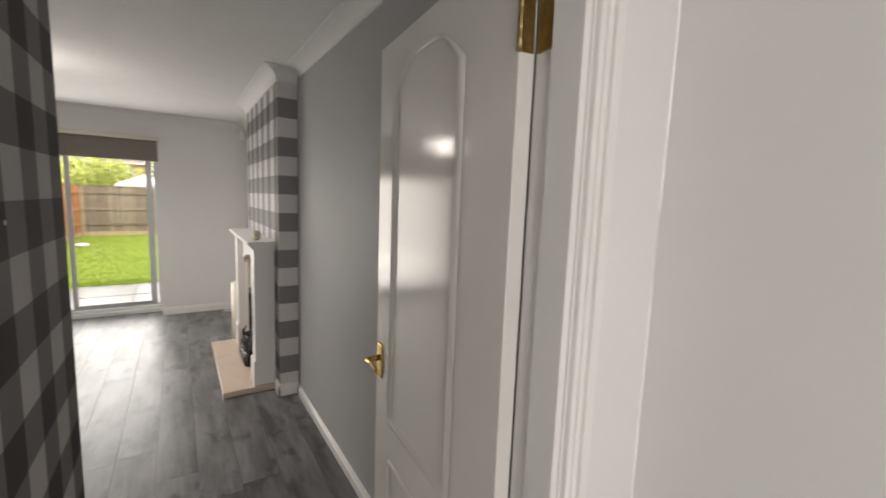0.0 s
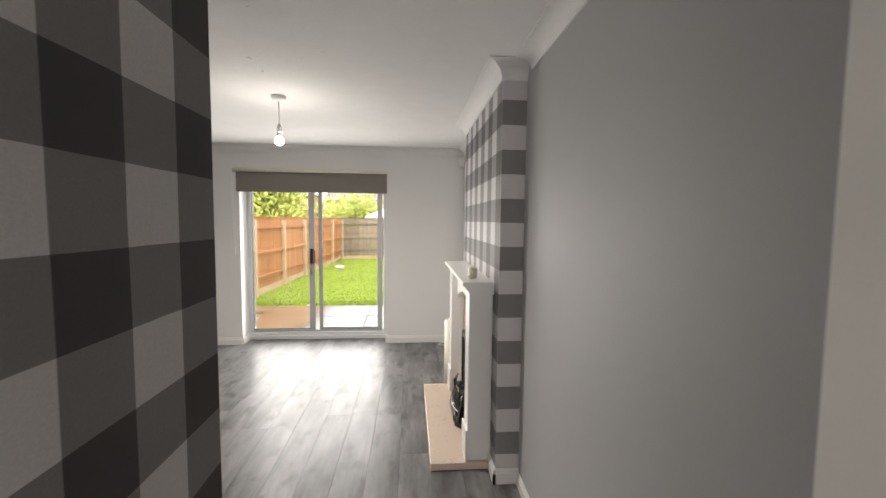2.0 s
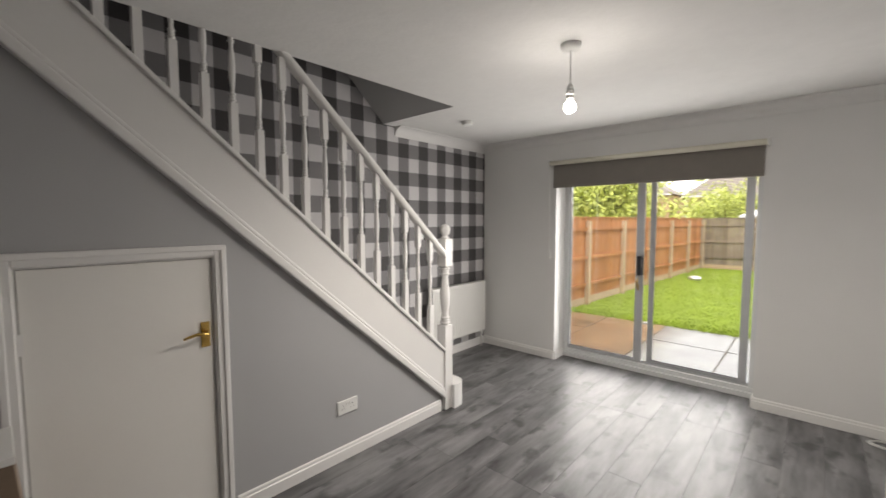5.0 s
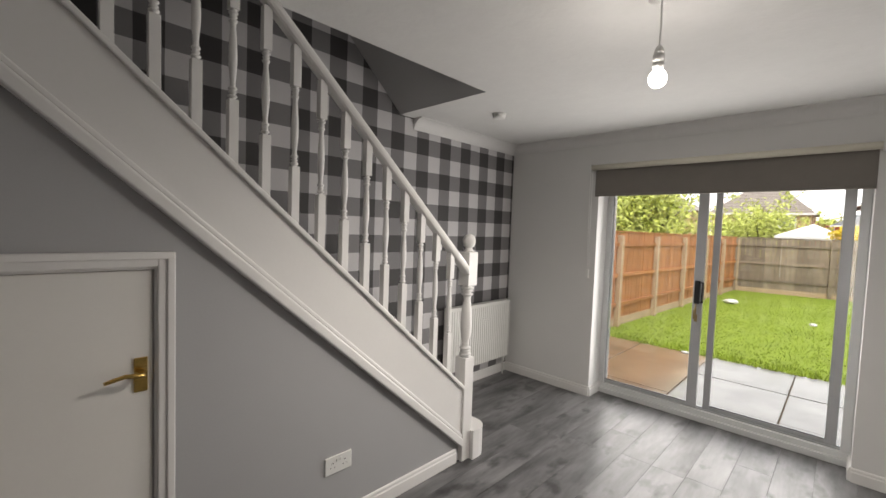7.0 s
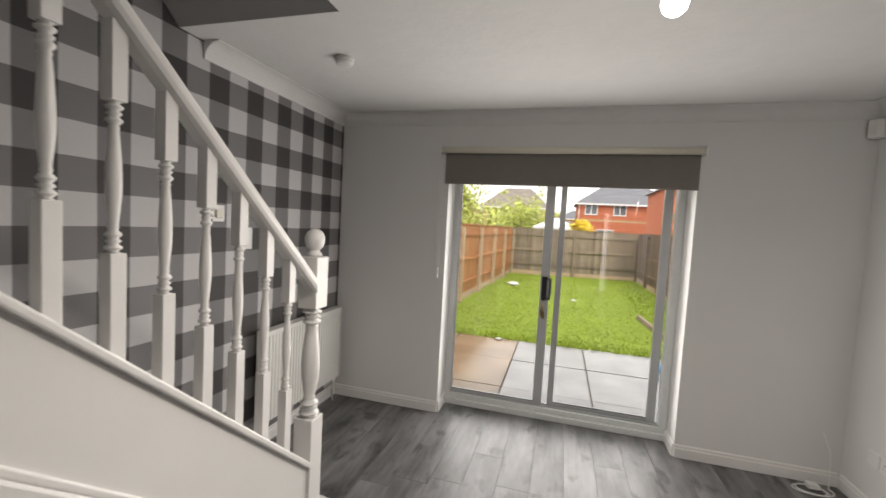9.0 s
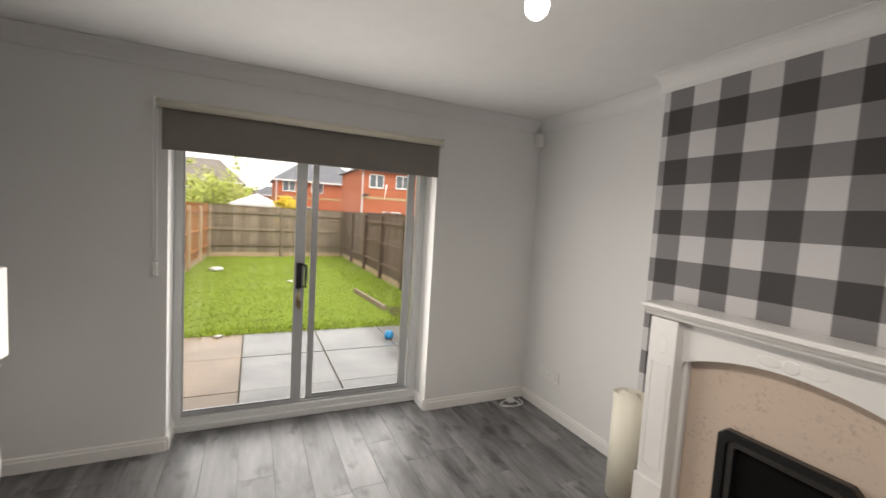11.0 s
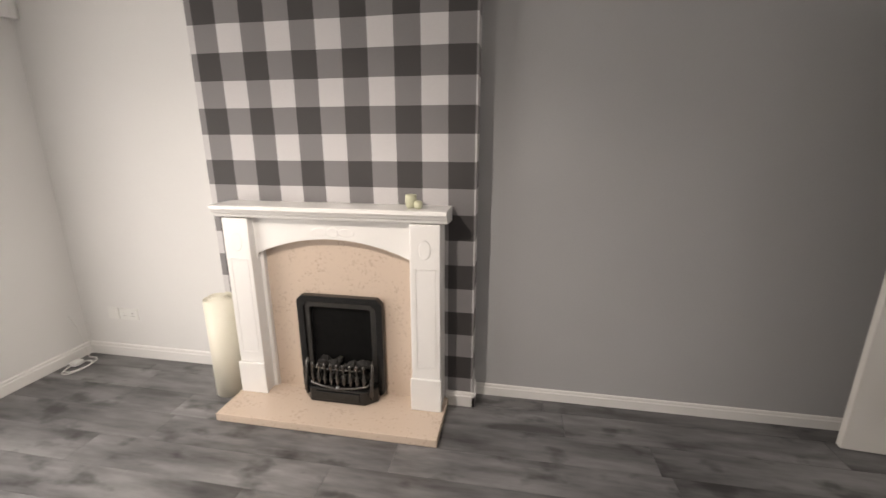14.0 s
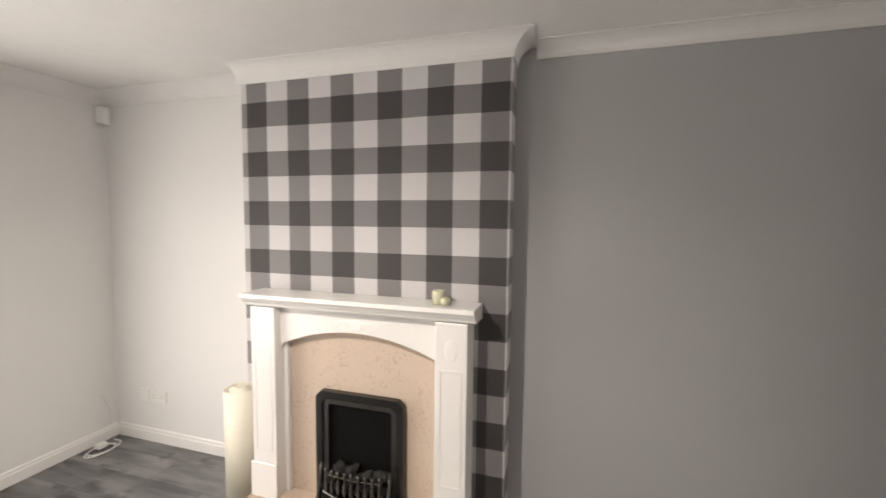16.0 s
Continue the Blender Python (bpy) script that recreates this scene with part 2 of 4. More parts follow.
BLIND = mat("taupe_blind_fabric", (0.205, 0.185, 0.165), 0.8, scale=14, vary=0.06, bump=0.12, fine=300)
PLASTIC = mat("white_plastic", (0.74, 0.74, 0.72), 0.35, scale=8, vary=0.02, bump=0.0)
CREAM_ROLL = mat("cream_vinyl", (0.72, 0.69, 0.585), 0.4, scale=6, vary=0.04, bump=0.03)
CUP = mat("pale_green_ceramic", (0.50, 0.50, 0.36), 0.3, scale=20, vary=0.1, bump=0.05)
RAD = mat("radiator_enamel", (0.72, 0.715, 0.69), 0.3, scale=6, vary=0.02, bump=0.0)
STEP = mat("stair_carpet", (0.46, 0.43, 0.39), 0.95, scale=20, vary=0.15, bump=0.6, fine=300)
PLANK = plank_mat()
GAP = mat("joint_dark", (0.03, 0.03, 0.031), 0.7, vary=0.2, bump=0.0)
GLASS = glass_mat()
BULB = bulb_mat()
PAPER_BREAST = gingham("checked_paper_breast", 1, 3.197, 1.778, wide=0.264)
PAPER_SIDE = gingham("checked_paper_stairs", 1, 5.134, 0.759)
PAPER_PASS = gingham("checked_paper_passage", 1, 1.176, 1.357, wide=0.266, tall=0.245)
PAPER_END = gingham("checked_paper_end", 0, -0.641, 1.364)
SLAB = mat("wet_concrete_slab", (0.27, 0.265, 0.255), 0.13, scale=2.2, vary=0.4, bump=0.25, fine=60, per_object=0.12)
SLAB_BROWN = mat("wet_brown_slab", (0.26, 0.18, 0.11), 0.14, scale=1.8, vary=0.5, bump=0.25, fine=60, per_object=0.15)
SOIL = mat("soil_bed", (0.11, 0.085, 0.055), 0.95, scale=8, vary=0.4, bump=0.8)
LAWN = mat("lawn_ground", (0.20, 0.275, 0.022), 0.95, scale=3.5, vary=0.3, bump=0.9, fine=70)
BLADE = mat("grass_blades", (0.25, 0.345, 0.022), 0.7, scale=2.0, vary=0.3, bump=0.0, island=0.45)
FENCE = mat("orange_fence_board", (0.43, 0.185, 0.07), 0.75, scale=5, vary=0.25, bump=0.35, fine=60, per_object=0.16, stretch=(3, 3, 0.5))
FENCE_POST = mat("pale_fence_post", (0.48, 0.36, 0.24), 0.8, scale=5, vary=0.2, bump=0.3)
FENCE_OLD = mat("weathered_fence_board", (0.255, 0.205, 0.155), 0.85, scale=4, vary=0.35, bump=0.4, fine=60, per_object=0.2, stretch=(3, 3, 0.6))
FENCE_DARK = mat("dark_brown_fence_board", (0.155, 0.105, 0.08), 0.8, scale=4, vary=0.3, bump=0.4, fine=60, per_object=0.2, stretch=(3, 3, 0.6))
BRICK = mat("red_brick", (0.50, 0.155, 0.075), 0.85, scale=1.5, vary=0.15, bump=0.3, fine=12)
BUFF = mat("buff_brick", (0.50, 0.37, 0.20), 0.85, scale=1.5, vary=0.15, bump=0.3, fine=12)
ROOF = mat("grey_roof_tile", (0.20, 0.205, 0.225), 0.7, scale=2, vary=0.2, bump=0.4, fine=14)
ROOF_BROWN = mat("brown_roof_tile", (0.27, 0.235, 0.21), 0.75, scale=2, vary=0.2, bump=0.4, fine=14)
PANE = mat("dim_window_pane", (0.12, 0.14, 0.16), 0.08, scale=2, vary=0.2, bump=0.0)
BARK = mat("bark", (0.13, 0.10, 0.075), 0.9, scale=12, vary=0.3, bump=0.7)
LEAF = mat("spring_leaf", (0.45, 0.50, 0.11), 0.55, scale=1.2, vary=0.3, bump=0.0, island=0.45)
LEAF_YELLOW = mat("yellow_blossom", (0.72, 0.56, 0.05), 0.6, scale=2, vary=0.2, bump=0.0, island=0.3)
LEAF_RED = mat("copper_leaf", (0.30, 0.085, 0.06), 0.6, scale=2, vary=0.2, bump=0.0, island=0.3)
CANVAS = mat("white_canvas", (0.72, 0.72, 0.72), 0.6, scale=3, vary=0.05, bump=0.05)
BROWN_BOARD = mat("brown_board", (0.20, 0.145, 0.10), 0.5, scale=6, vary=0.2, bump=0.2)
BLUE = mat("blue_plastic", (0.03, 0.30, 0.62), 0.4, scale=6, vary=0.1, bump=0.0)


# ---- building helpers ----
def box(bm, x0, x1, y0, y1, z0, z1, bevel=0.0):
    vs = bmesh.ops.create_cube(bm, size=1.0, matrix=Matrix.Translation(((x0 + x1) / 2, (y0 + y1) / 2, (z0 + z1) / 2)) @ Matrix.Diagonal((abs(x1 - x0), abs(y1 - y0), abs(z1 - z0), 1)))["verts"]
    if bevel:
        es = {e for v in vs for e in v.link_edges}
        bmesh.ops.bevel(bm, geom=list(es), offset=bevel, segments=2, affect="EDGES", profile=0.5)
    return bm


def boxes(*args, bevel=0.0):
    bm = bmesh.new()
    for a in args:
        box(bm, *a, bevel=bevel)
    return bm


def prism(points, axis, a, c, bevel=0.0):
    """A polygon of (u, v) pairs pushed along an axis from a to c: axis x takes (y, z), y takes (x, z), z takes (x, y)."""
    bm = bmesh.new()
    def place(u, v, w):
        return {"x": (w, u, v), "y": (u, w, v), "z": (u, v, w)}[axis]
    lo = [bm.verts.new(place(u, v, a)) for u, v in points]
    hi = [bm.verts.new(place(u, v, c)) for u, v in points]
    bm.faces.new(lo)
    bm.faces.new(hi)
    for i in range(len(lo)):
        j = (i + 1) % len(lo)
        bm.faces.new((lo[i], lo[j], hi[j], hi[i]))
    bmesh.ops.recalc_face_normals(bm, faces=bm.faces)
    if bevel:
        bmesh.ops.bevel(bm, geom=list(bm.edges), offset=bevel, segments=2, affect="EDGES", profile=0.5)
    return bm


def lathe(profile, x=0, y=0, segments=20, bm=None):
    """Turned shape from (radius, z) pairs about an upright axis."""
    bm = bm or bmesh.new()
    rings = []
    for r, z in profile:
        rings.append([bm.verts.new((x + max(r, 1e-4) * math.cos(2 * math.pi * i / segments), y + max(r, 1e-4) * math.sin(2 * math.pi * i / segments), z)) for i in range(segments)])
    for p, q in zip(rings, rings[1:]):
        for i in range(segments):
            j = (i + 1) % segments
            f = bm.faces.new((p[i], p[j], q[j], q[i]))
            f.smooth = True
    bm.faces.new(list(reversed(rings[0])))
    bm.faces.new(rings[-1])
    return bm


def tube(points, radius, segments=8, bm=None):
    """A round bar along points."""
    bm = bm or bmesh.new()
    rings = []
    pts = [Vector(p) for p in points]
    for i, p in enumerate(pts):
        d = (pts[min(i + 1, len(pts) - 1)] - pts[max(i - 1, 0)]).normalized()
        side = d.orthogonal().normalized() if abs(d.z) > 0.95 else d.cross(Vector((0, 0, 1))).normalized()
        up = side.cross(d)
        r = radius[i] if isinstance(radius, (list, tuple)) else radius
        rings.append([bm.verts.new(p + r * (math.cos(2 * math.pi * k / segments) * side + math.sin(2 * math.pi * k / segments) * up)) for k in range(segments)])
    for p, q in zip(rings, rings[1:]):
        for k in range(segments):
            j = (k + 1) % segments
            f = bm.faces.new((p[k], p[j], q[j], q[k]))
            f.smooth = True
    bm.faces.new(rings[0])
    bm.faces.new(list(reversed(rings[-1])))
    bmesh.ops.recalc_face_normals(bm, faces=bm.faces)
    return bm


def mesh_of(name, bm, material):
    me = bpy.data.meshes.new(name)
    bmesh.ops.recalc_face_normals(bm, faces=bm.faces)
    bm.to_mesh(me)
    bm.free()
    me.materials.append(material)
    return me


def part(name, bm, material, parent, label=""):
    ob = new(name, mesh_of(name, bm, material))
    ob.parent = parent
    return tagged(ob, label)


def thing(name, label, category, x=0, y=0, z=0, group=""):
    """An empty at a thing's base; its parts are given in world places and hang on it."""
    ob = new(name)
    ob.location = (x, y, z)
    ob.empty_display_size = 0.05
    return tagged(ob, label, category, group)


def hang(name, bm, material, parent, label=""):
    """A part whose mesh is given in world places."""
    base = parent.location.copy()
    up = parent.parent
    while up:
        base += up.location
        up = up.parent
    bmesh.ops.translate(bm, verts=bm.verts, vec=-base)
    return part(name, bm, material, parent, label)


def solo(name, bm, material, label, category, kind=""):
    return tagged(new(name, mesh_of(name, bm, material)), label, category, kind=kind)


def structure(name, bm, material, label, category="wall"):
    return solo(name, bm, material, label, category, "structure")


# ---- large structure ----
XR, XL, YB, YP, ZC = 0.675, -2.92, 5.70, 1.575, 2.373   # right wall, left wall, garden wall, partition end, ceiling
XQ = 0.655                                              # face of the passage wall
XS = -2.085                                             # face of the wall under the stairs
BREAST = (0.52, 2.925, 4.42)                            # chimney breast: face, near and far edges

floor = structure("floor", boxes((XL, 0.9, -2.2, YB + 0.36, -0.14, -0.012)), GAP, "dark joints under grey oak laminate planks", "floor")
structure("wall_right", boxes((XR, XR + 0.12, BREAST[2], YB, 0, ZC)), WHITE_WALL, "white emulsioned alcove wall beside the fireplace")
structure("wall_right_passage", boxes((XQ, XR + 0.12, 0.3722, BREAST[1], 0, ZC)), GREY_WALL, "plain mid grey painted wall along the passage")
structure("wall_chimney_breast", boxes((BREAST[0], XR + 0.12, BREAST[1], BREAST[2], 0, ZC)), PAPER_BREAST, "chimney breast in grey and white checked wallpaper")
for nm, (x0, x1, z0) in {"wall_garden_by_stairs": (XL, -1.985, 0), "wall_garden_by_alcove": (-0.265, XR + 0.12, 0), "wall_garden_lintel": (-1.985, -0.265, 2.06)}.items():
    structure(nm, boxes((x0, x1, YB, YB + 0.32, z0, ZC)), WHITE_WALL, "white emulsioned garden wall round the patio door opening")
structure("wall_left", boxes((XL - 0.12, XL, 0.2, YB + 0.32, -0.1, 4.9)), PAPER_SIDE, "stair wall in grey and white checked wallpaper")
part_wall = structure("wall_partition", boxes((-0.48, -0.39, 0.39, YP - 0.002, 0, ZC)), PAPER_PASS, "passage partition in dark checked wallpaper")
structure("wall_partition_end", boxes((XS, -0.3902, YP - 0.1, YP, 0, ZC)), PAPER_END, "partition end in grey and white checked wallpaper")
structure("wall_hall", boxes((0.475, 0.7149, 0.262, 0.372, 0, ZC), (-0.90, -0.345, 0.262, 0.372, 0, ZC), (-0.345, 0.475, 0.262, 0.372, 2.04, ZC)), WHITE_WALL, "white hall wall round the doorway")
structure("wall_hall_left", boxes((-1.02, -0.90, -2.2, 0.39, 0, ZC)), WHITE_WALL, "plain white hall side wall")
# unseen end wall; its opening is made up to go with the hall lamp
structure("wall_hall_front", boxes((-1.02, -0.78, -2.2, -2.08, 0, ZC), (0.08, 0.715, -2.2, -2.08, 0, ZC), (-0.78, 0.08, -2.2, -2.08, 2.05, ZC)), WHITE_WALL, "plain white hall end wall, unseen, with an opening assumed for the hall lamp")
structure("wall_hall_lining", boxes((0.715, 0.80, -2.2, 0.2618, 0, ZC)), WHITE_WALL, "white hall wall")
structure("ceiling", boxes((-2.07, 0.9, -2.2, YB + 0.32, ZC, ZC + 0.2), (XL, -2.07, 4.15, YB + 0.32, ZC, ZC + 0.2)), CEILING, "white textured ceiling with small flaking marks", "ceiling")
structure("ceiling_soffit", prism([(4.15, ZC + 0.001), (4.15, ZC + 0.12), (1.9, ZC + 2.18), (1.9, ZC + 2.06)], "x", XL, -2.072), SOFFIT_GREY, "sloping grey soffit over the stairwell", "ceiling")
structure("wall_stairwell", boxes((-2.07, -1.97, 0.2, 4.15, ZC + 0.2, 4.9)), GREY_WALL, "upper stairwell side wall")
structure("wall_stairwell_end", boxes((XL, -1.97, 0.1, 0.2, 0, 4.9)), GREY_WALL, "upper stairwell end wall")
structure("ceiling_stairwell", boxes((XL - 0.12, -1.97, 0.1, 4.3, 4.9, 5.0)), CEILING, "white ceiling over the stairwell", "ceiling")

# coving: a hollow quarter curve of plaster
def cove_profile(h=0.09, p=0.095, n=7):
    pts = [(0.0, 0.0), (0.0, -h), (0.008, -h)]
    for i in range(n + 1):
        a = math.pi / 2 * i / n
        pts.append((p - (p - 0.008) * math.cos(a), -h + 0.006 + (h - 0.012) * (1 - math.cos(a) * 0 - (1 - math.sin(a)))))
    pts += [(p, -0.006), (p, 0.0)]
    return pts


def cove(name, axis, wall, side, a, c, label, h=0.09, mitre=False):
    """Coving along a wall; a mitre runs the end at a out round the chimney breast's corner."""
    pts = [(wall + side * u, ZC - 0.0005 + v) for u, v in cove_profile(h)]
    bm = prism(pts, axis, a, c)
    if mitre:
        along, across = (1, 0) if axis == "y" else (0, 1)
        for v in bm.verts:
            if abs(v.co[along] - a) < 1e-5:
                v.co[along] = a - abs(v.co[across] - wall)
    structure(name, bm, CEILING, label, "coving")


CV = "white plaster coving along the ceiling edge"
cove("trim_cove_passage", "y", XQ, -1, 0.36, BREAST[1] - 0.095, CV, h=0.062)
cove("trim_cove_breast", "y", BREAST[0], -1, BREAST[1], BREAST[2] + 0.02, CV, mitre=True)
cove("trim_cove_breast_near", "x", BREAST[1], -1, BREAST[0], XR, CV, mitre=True)
cove("trim_cove_alcove", "y", XR, -1, BREAST[2] + 0.02, YB, CV)
cove("trim_cove_garden", "x", YB, -1, XL, XR, CV)
cove("trim_cove_left", "y", XL, 1, 4.29, YB, CV)

# skirting boards: two-step moulded profile
def skirt(name, axis, wall, side, a, c, h=0.088):
    pts = [(wall, 0.0), (wall + side * 0.016, 0.0), (wall + side * 0.016, h * 0.72), (wall + side * 0.011, h * 0.78), (wall + side * 0.011, h * 0.92), (wall + side * 0.006, h), (wall, h)]
    structure(name, prism(pts, axis, a, c), GLOSS, "white gloss skirting board with a stepped top", "skirting")


skirt("baseboard_passage", "y", XQ, -1, 0.378, BREAST[1] - 0.016, h=0.070)
skirt("baseboard_breast_near", "x", BREAST[1], -1, BREAST[0] - 0.016, XR)
skirt("baseboard_breast_front", "y", BREAST[0], -1, BREAST[1] - 0.016, 3.074)
skirt("baseboard_alcove", "y", XR, -1, BREAST[2], YB - 0.016)
skirt("baseboard_garden_near_fire", "x", YB, -1, -0.265, XR - 0.016)
skirt("baseboard_garden_near_stairs", "x", YB, -1, XL, -1.985)
skirt("baseboard_left", "y", XL, 1, 4.45, YB - 0.016)
skirt("baseboard_stairs", "y", XS, 1, 2.47, 4.0)
skirt("baseboard_partition", "y", -0.39, 1, 0.4, YP)
skirt("baseboard_reveal_a", "y", -0.265, -1, YB, YB + 0.22)
skirt("baseboard_reveal_b", "y", -1.985, 1, YB, YB + 0.22)

# ---- the staircase ----
SLOPE = 0.881
def string_top(y):
    return 0.540 + SLOPE * (3.977 - y)
def string_low(y):
    return 0.172 + SLOPE * (3.956 - y)


stairs = thing("staircase", "white painted staircase with turned spindles and closed string", "staircase", -2.07, 4.05, 0)
Y0, Y1 = 4.035, 1.50
hang("string", prism([(Y0, string_low(Y0)), (Y0, string_top(Y0) - 0.02), (Y1, string_top(Y1) - 0.02), (Y1, string_low(Y1))], "x", -2.10, -2.066), GLOSS, stairs, "white painted closed string board")
hang("string_cap", prism([(Y0, string_top(Y0) - 0.024), (Y0, string_top(Y0) + 0.006), (Y1, string_top(Y1) + 0.006), (Y1, string_top(Y1) - 0.024)], "x", -2.115, -2.048, 0.006), GLOSS, stairs)
hang("string_moulding", prism([(Y0, string_low(Y0) - 0.01), (Y0, string_low(Y0) + 0.05), (Y1, string_low(Y1) + 0.05), (Y1, string_low(Y1) - 0.01)], "x", -2.098, -2.046, 0.008), GLOSS, stairs)
hang("string_bead", prism([(Y0, string_low(Y0) + 0.05), (Y0, string_low(Y0) + 0.075), (Y1, string_low(Y1) + 0.075), (Y1, string_low(Y1) + 0.05)], "x", -2.098, -2.056, 0.005), GLOSS, stairs)
hang("wall_string", prism([(4.3, 0.0), (4.3, 0.28), (4.1, 0.5), (1.3, 0.5 + SLOPE * 2.8), (1.3, SLOPE * 2.8)], "x", XL + 0.002, XL + 0.032), GLOSS, stairs)


def rail_top(y):
    return 1.338 + 0.905 * (3.951 - y)


rail_bm = prism([(Y0, rail_top(Y0) - 0.062), (Y0, rail_top(Y0)), (Y1, rail_top(Y1)), (Y1, rail_top(Y1) - 0.062)], "x", -2.104, -2.038, 0.017)
hang("handrail", rail_bm, GLOSS, stairs)


def turned_post(half, z0, zt0, zt1, z1, bead):
    """Square ends, a turned middle with beads: local, base at the origin."""
    bm = bmesh.new()
    box(bm, -half, half, -half, half, z0, zt0, bevel=half * 0.1)
    box(bm, -half, half, -half, half, zt1, z1, bevel=half * 0.1)
    n = zt1 - zt0
    beads = [(0.50, 0.012), (0.96, 0.032), (0.96, 0.042), (0.52, 0.062), (0.86, 0.080), (0.52, 0.098), (0.90, 0.120), (0.90, 0.130), (0.50, 0.155), (0.62, 0.172), (0.52, 0.190)]
    prof = [(half * 0.98, zt0 - 0.002)] + [(half * r, zt0 + n * f) for r, f in beads]
    prof += [(half * r, zt0 + n * f) for r, f in ((0.64, 0.25), (0.86, 0.38), (0.90, 0.46), (0.84, 0.58), (0.66, 0.74))]
    prof += [(half * r, zt1 - n * f) for r, f in reversed(beads)] + [(half * 0.98, zt1 + 0.002)]
    lathe(prof, segments=14, bm=bm)
    return bm


post_bm = turned_post(0.045, 0.0, 0.66, 1.115, 1.325, True)
lathe([(0.030, 1.324), (0.034, 1.335), (0.022, 1.345), (0.022, 1.352), (0.034, 1.362), (0.041, 1.378), (0.043, 1.393), (0.041, 1.408), (0.033, 1.424), (0.018, 1.434), (0.002, 1.438)], segments=18, bm=post_bm)
part("newel_post", post_bm, GLOSS, stairs, "turned newel post with ball finial").matrix_local = Matrix.Translation((-0.024, 0.022, 0)) @ Matrix.Diagonal((0.95, 0.95, 1.02, 1))

spindle_mesh = None
for i in range(19):
    y = 3.885 - 0.1245 * i
    zb, zt = string_top(y) + 0.004, rail_top(y) - 0.05
    h = zt - zb
    if spindle_mesh is None:
        spindle_mesh = mesh_of("spindle", turned_post(0.0175, -0.02, 0.235, h - 0.155, h + 0.015, False), GLOSS)
    s = new("spindle", spindle_mesh)
    s.parent = stairs
    s.location = Vector((-2.076, y, zb)) - stairs.location

for i in range(13):
    z, y = 0.19 * (i + 1), 4.02 - 0.2085 * i
    if i == 0:
        pts = [(XL + 0.034, 3.85), (XL + 0.034, y + 0.24), (-2.12, y + 0.24)]
        pts += [(-2.12 + 0.10 * math.sin(a), y + 0.14 + 0.10 * math.cos(a)) for a in [math.pi * k / 8 for k in range(1, 5)]]
        pts += [(-2.02, 4.10), (-2.04, 4.10), (-2.12, 4.10), (-2.12, 3.85)]
        hang("bullnose_step", prism(pts, "z", 0.0, z), GLOSS, stairs, "rounded white bottom step")
        continue
    hang("tread", boxes((XL + 0.034, -2.118, y - 0.24, y + 0.0, z - 0.03, z), bevel=0.008), STEP, stairs)
    hang("riser", boxes((XL + 0.034, -2.118, y - 0.032, y - 0.015, z - 0.195, z - 0.03)), GLOSS, stairs)

# wall under the stairs, with the cupboard opening
def low(y):
    return string_low(y) + 0.01
CY0, CY1, CZ = 1.738, 2.394, 1.320
under = prism([(CY1 + 0.03, 0), (4.03, 0), (4.03, low(4.03)), (CY1 + 0.03, low(CY1 + 0.03))], "x", XS - 0.08, XS)
structure("wall_under_stairs", under, GREY_WALL, "mid grey painted wall under the stairs")
over = prism([(YP, CZ + 0.03), (CY1 + 0.03, CZ + 0.03), (CY1 + 0.03, low(CY1 + 0.03)), (1.93, low(1.93)), (YP, ZC)], "x", XS - 0.08, XS)
structure("wall_over_cupboard", over, GREY_WALL, "mid grey painted wall over the cupboard")
structure("wall_beside_cupboard", boxes((XS - 0.08, XS, YP, CY0 - 0.03, 0, CZ + 0.03)), GREY_WALL, "grey painted strip beside the cupboard")

cup = thing("cupboard_door", "low cream flush cupboard door under the stairs, closed", "cupboard door", XS, 2.08, 0.0)
leaf = hang("leaf", boxes((XS - 0.045, XS - 0.008, CY0 + 0.003, CY1 - 0.003, 0.012, CZ - 0.003), bevel=0.003), CREAM, cup)
hang("lining", boxes((XS - 0.079, XS + 0.002, CY0 - 0.028, CY0, 0, CZ + 0.028), (XS - 0.079, XS + 0.002, CY1, CY1 + 0.028, 0, CZ + 0.028), (XS - 0.079, XS + 0.002, CY0, CY1, CZ, CZ + 0.028)), GLOSS, cup)


def architrave(axis_pts, parent):
    for nm, b in axis_pts:
        hang(nm, b, GLOSS, parent)


architrave([("architrave", boxes((XS, XS + 0.014, CY0 - 0.06, CY0 - 0.008, 0, CZ + 0.06), (XS, XS + 0.021, CY0 - 0.06, CY0 - 0.035, 0, CZ + 0.06), bevel=0.004)),
            ("architrave", boxes((XS, XS + 0.014, CY1 + 0.008, CY1 + 0.06, 0, CZ + 0.06), (XS, XS + 0.021, CY1 + 0.035, CY1 + 0.06, 0, CZ + 0.06), bevel=0.004)),
            ("architrave", boxes((XS, XS + 0.0145, CY0 - 0.008, CY1 + 0.008, CZ + 0.008, CZ + 0.06), (XS, XS + 0.0215, CY0 - 0.058, CY1 + 0.058, CZ + 0.035, CZ + 0.0605), bevel=0.004))], cup)


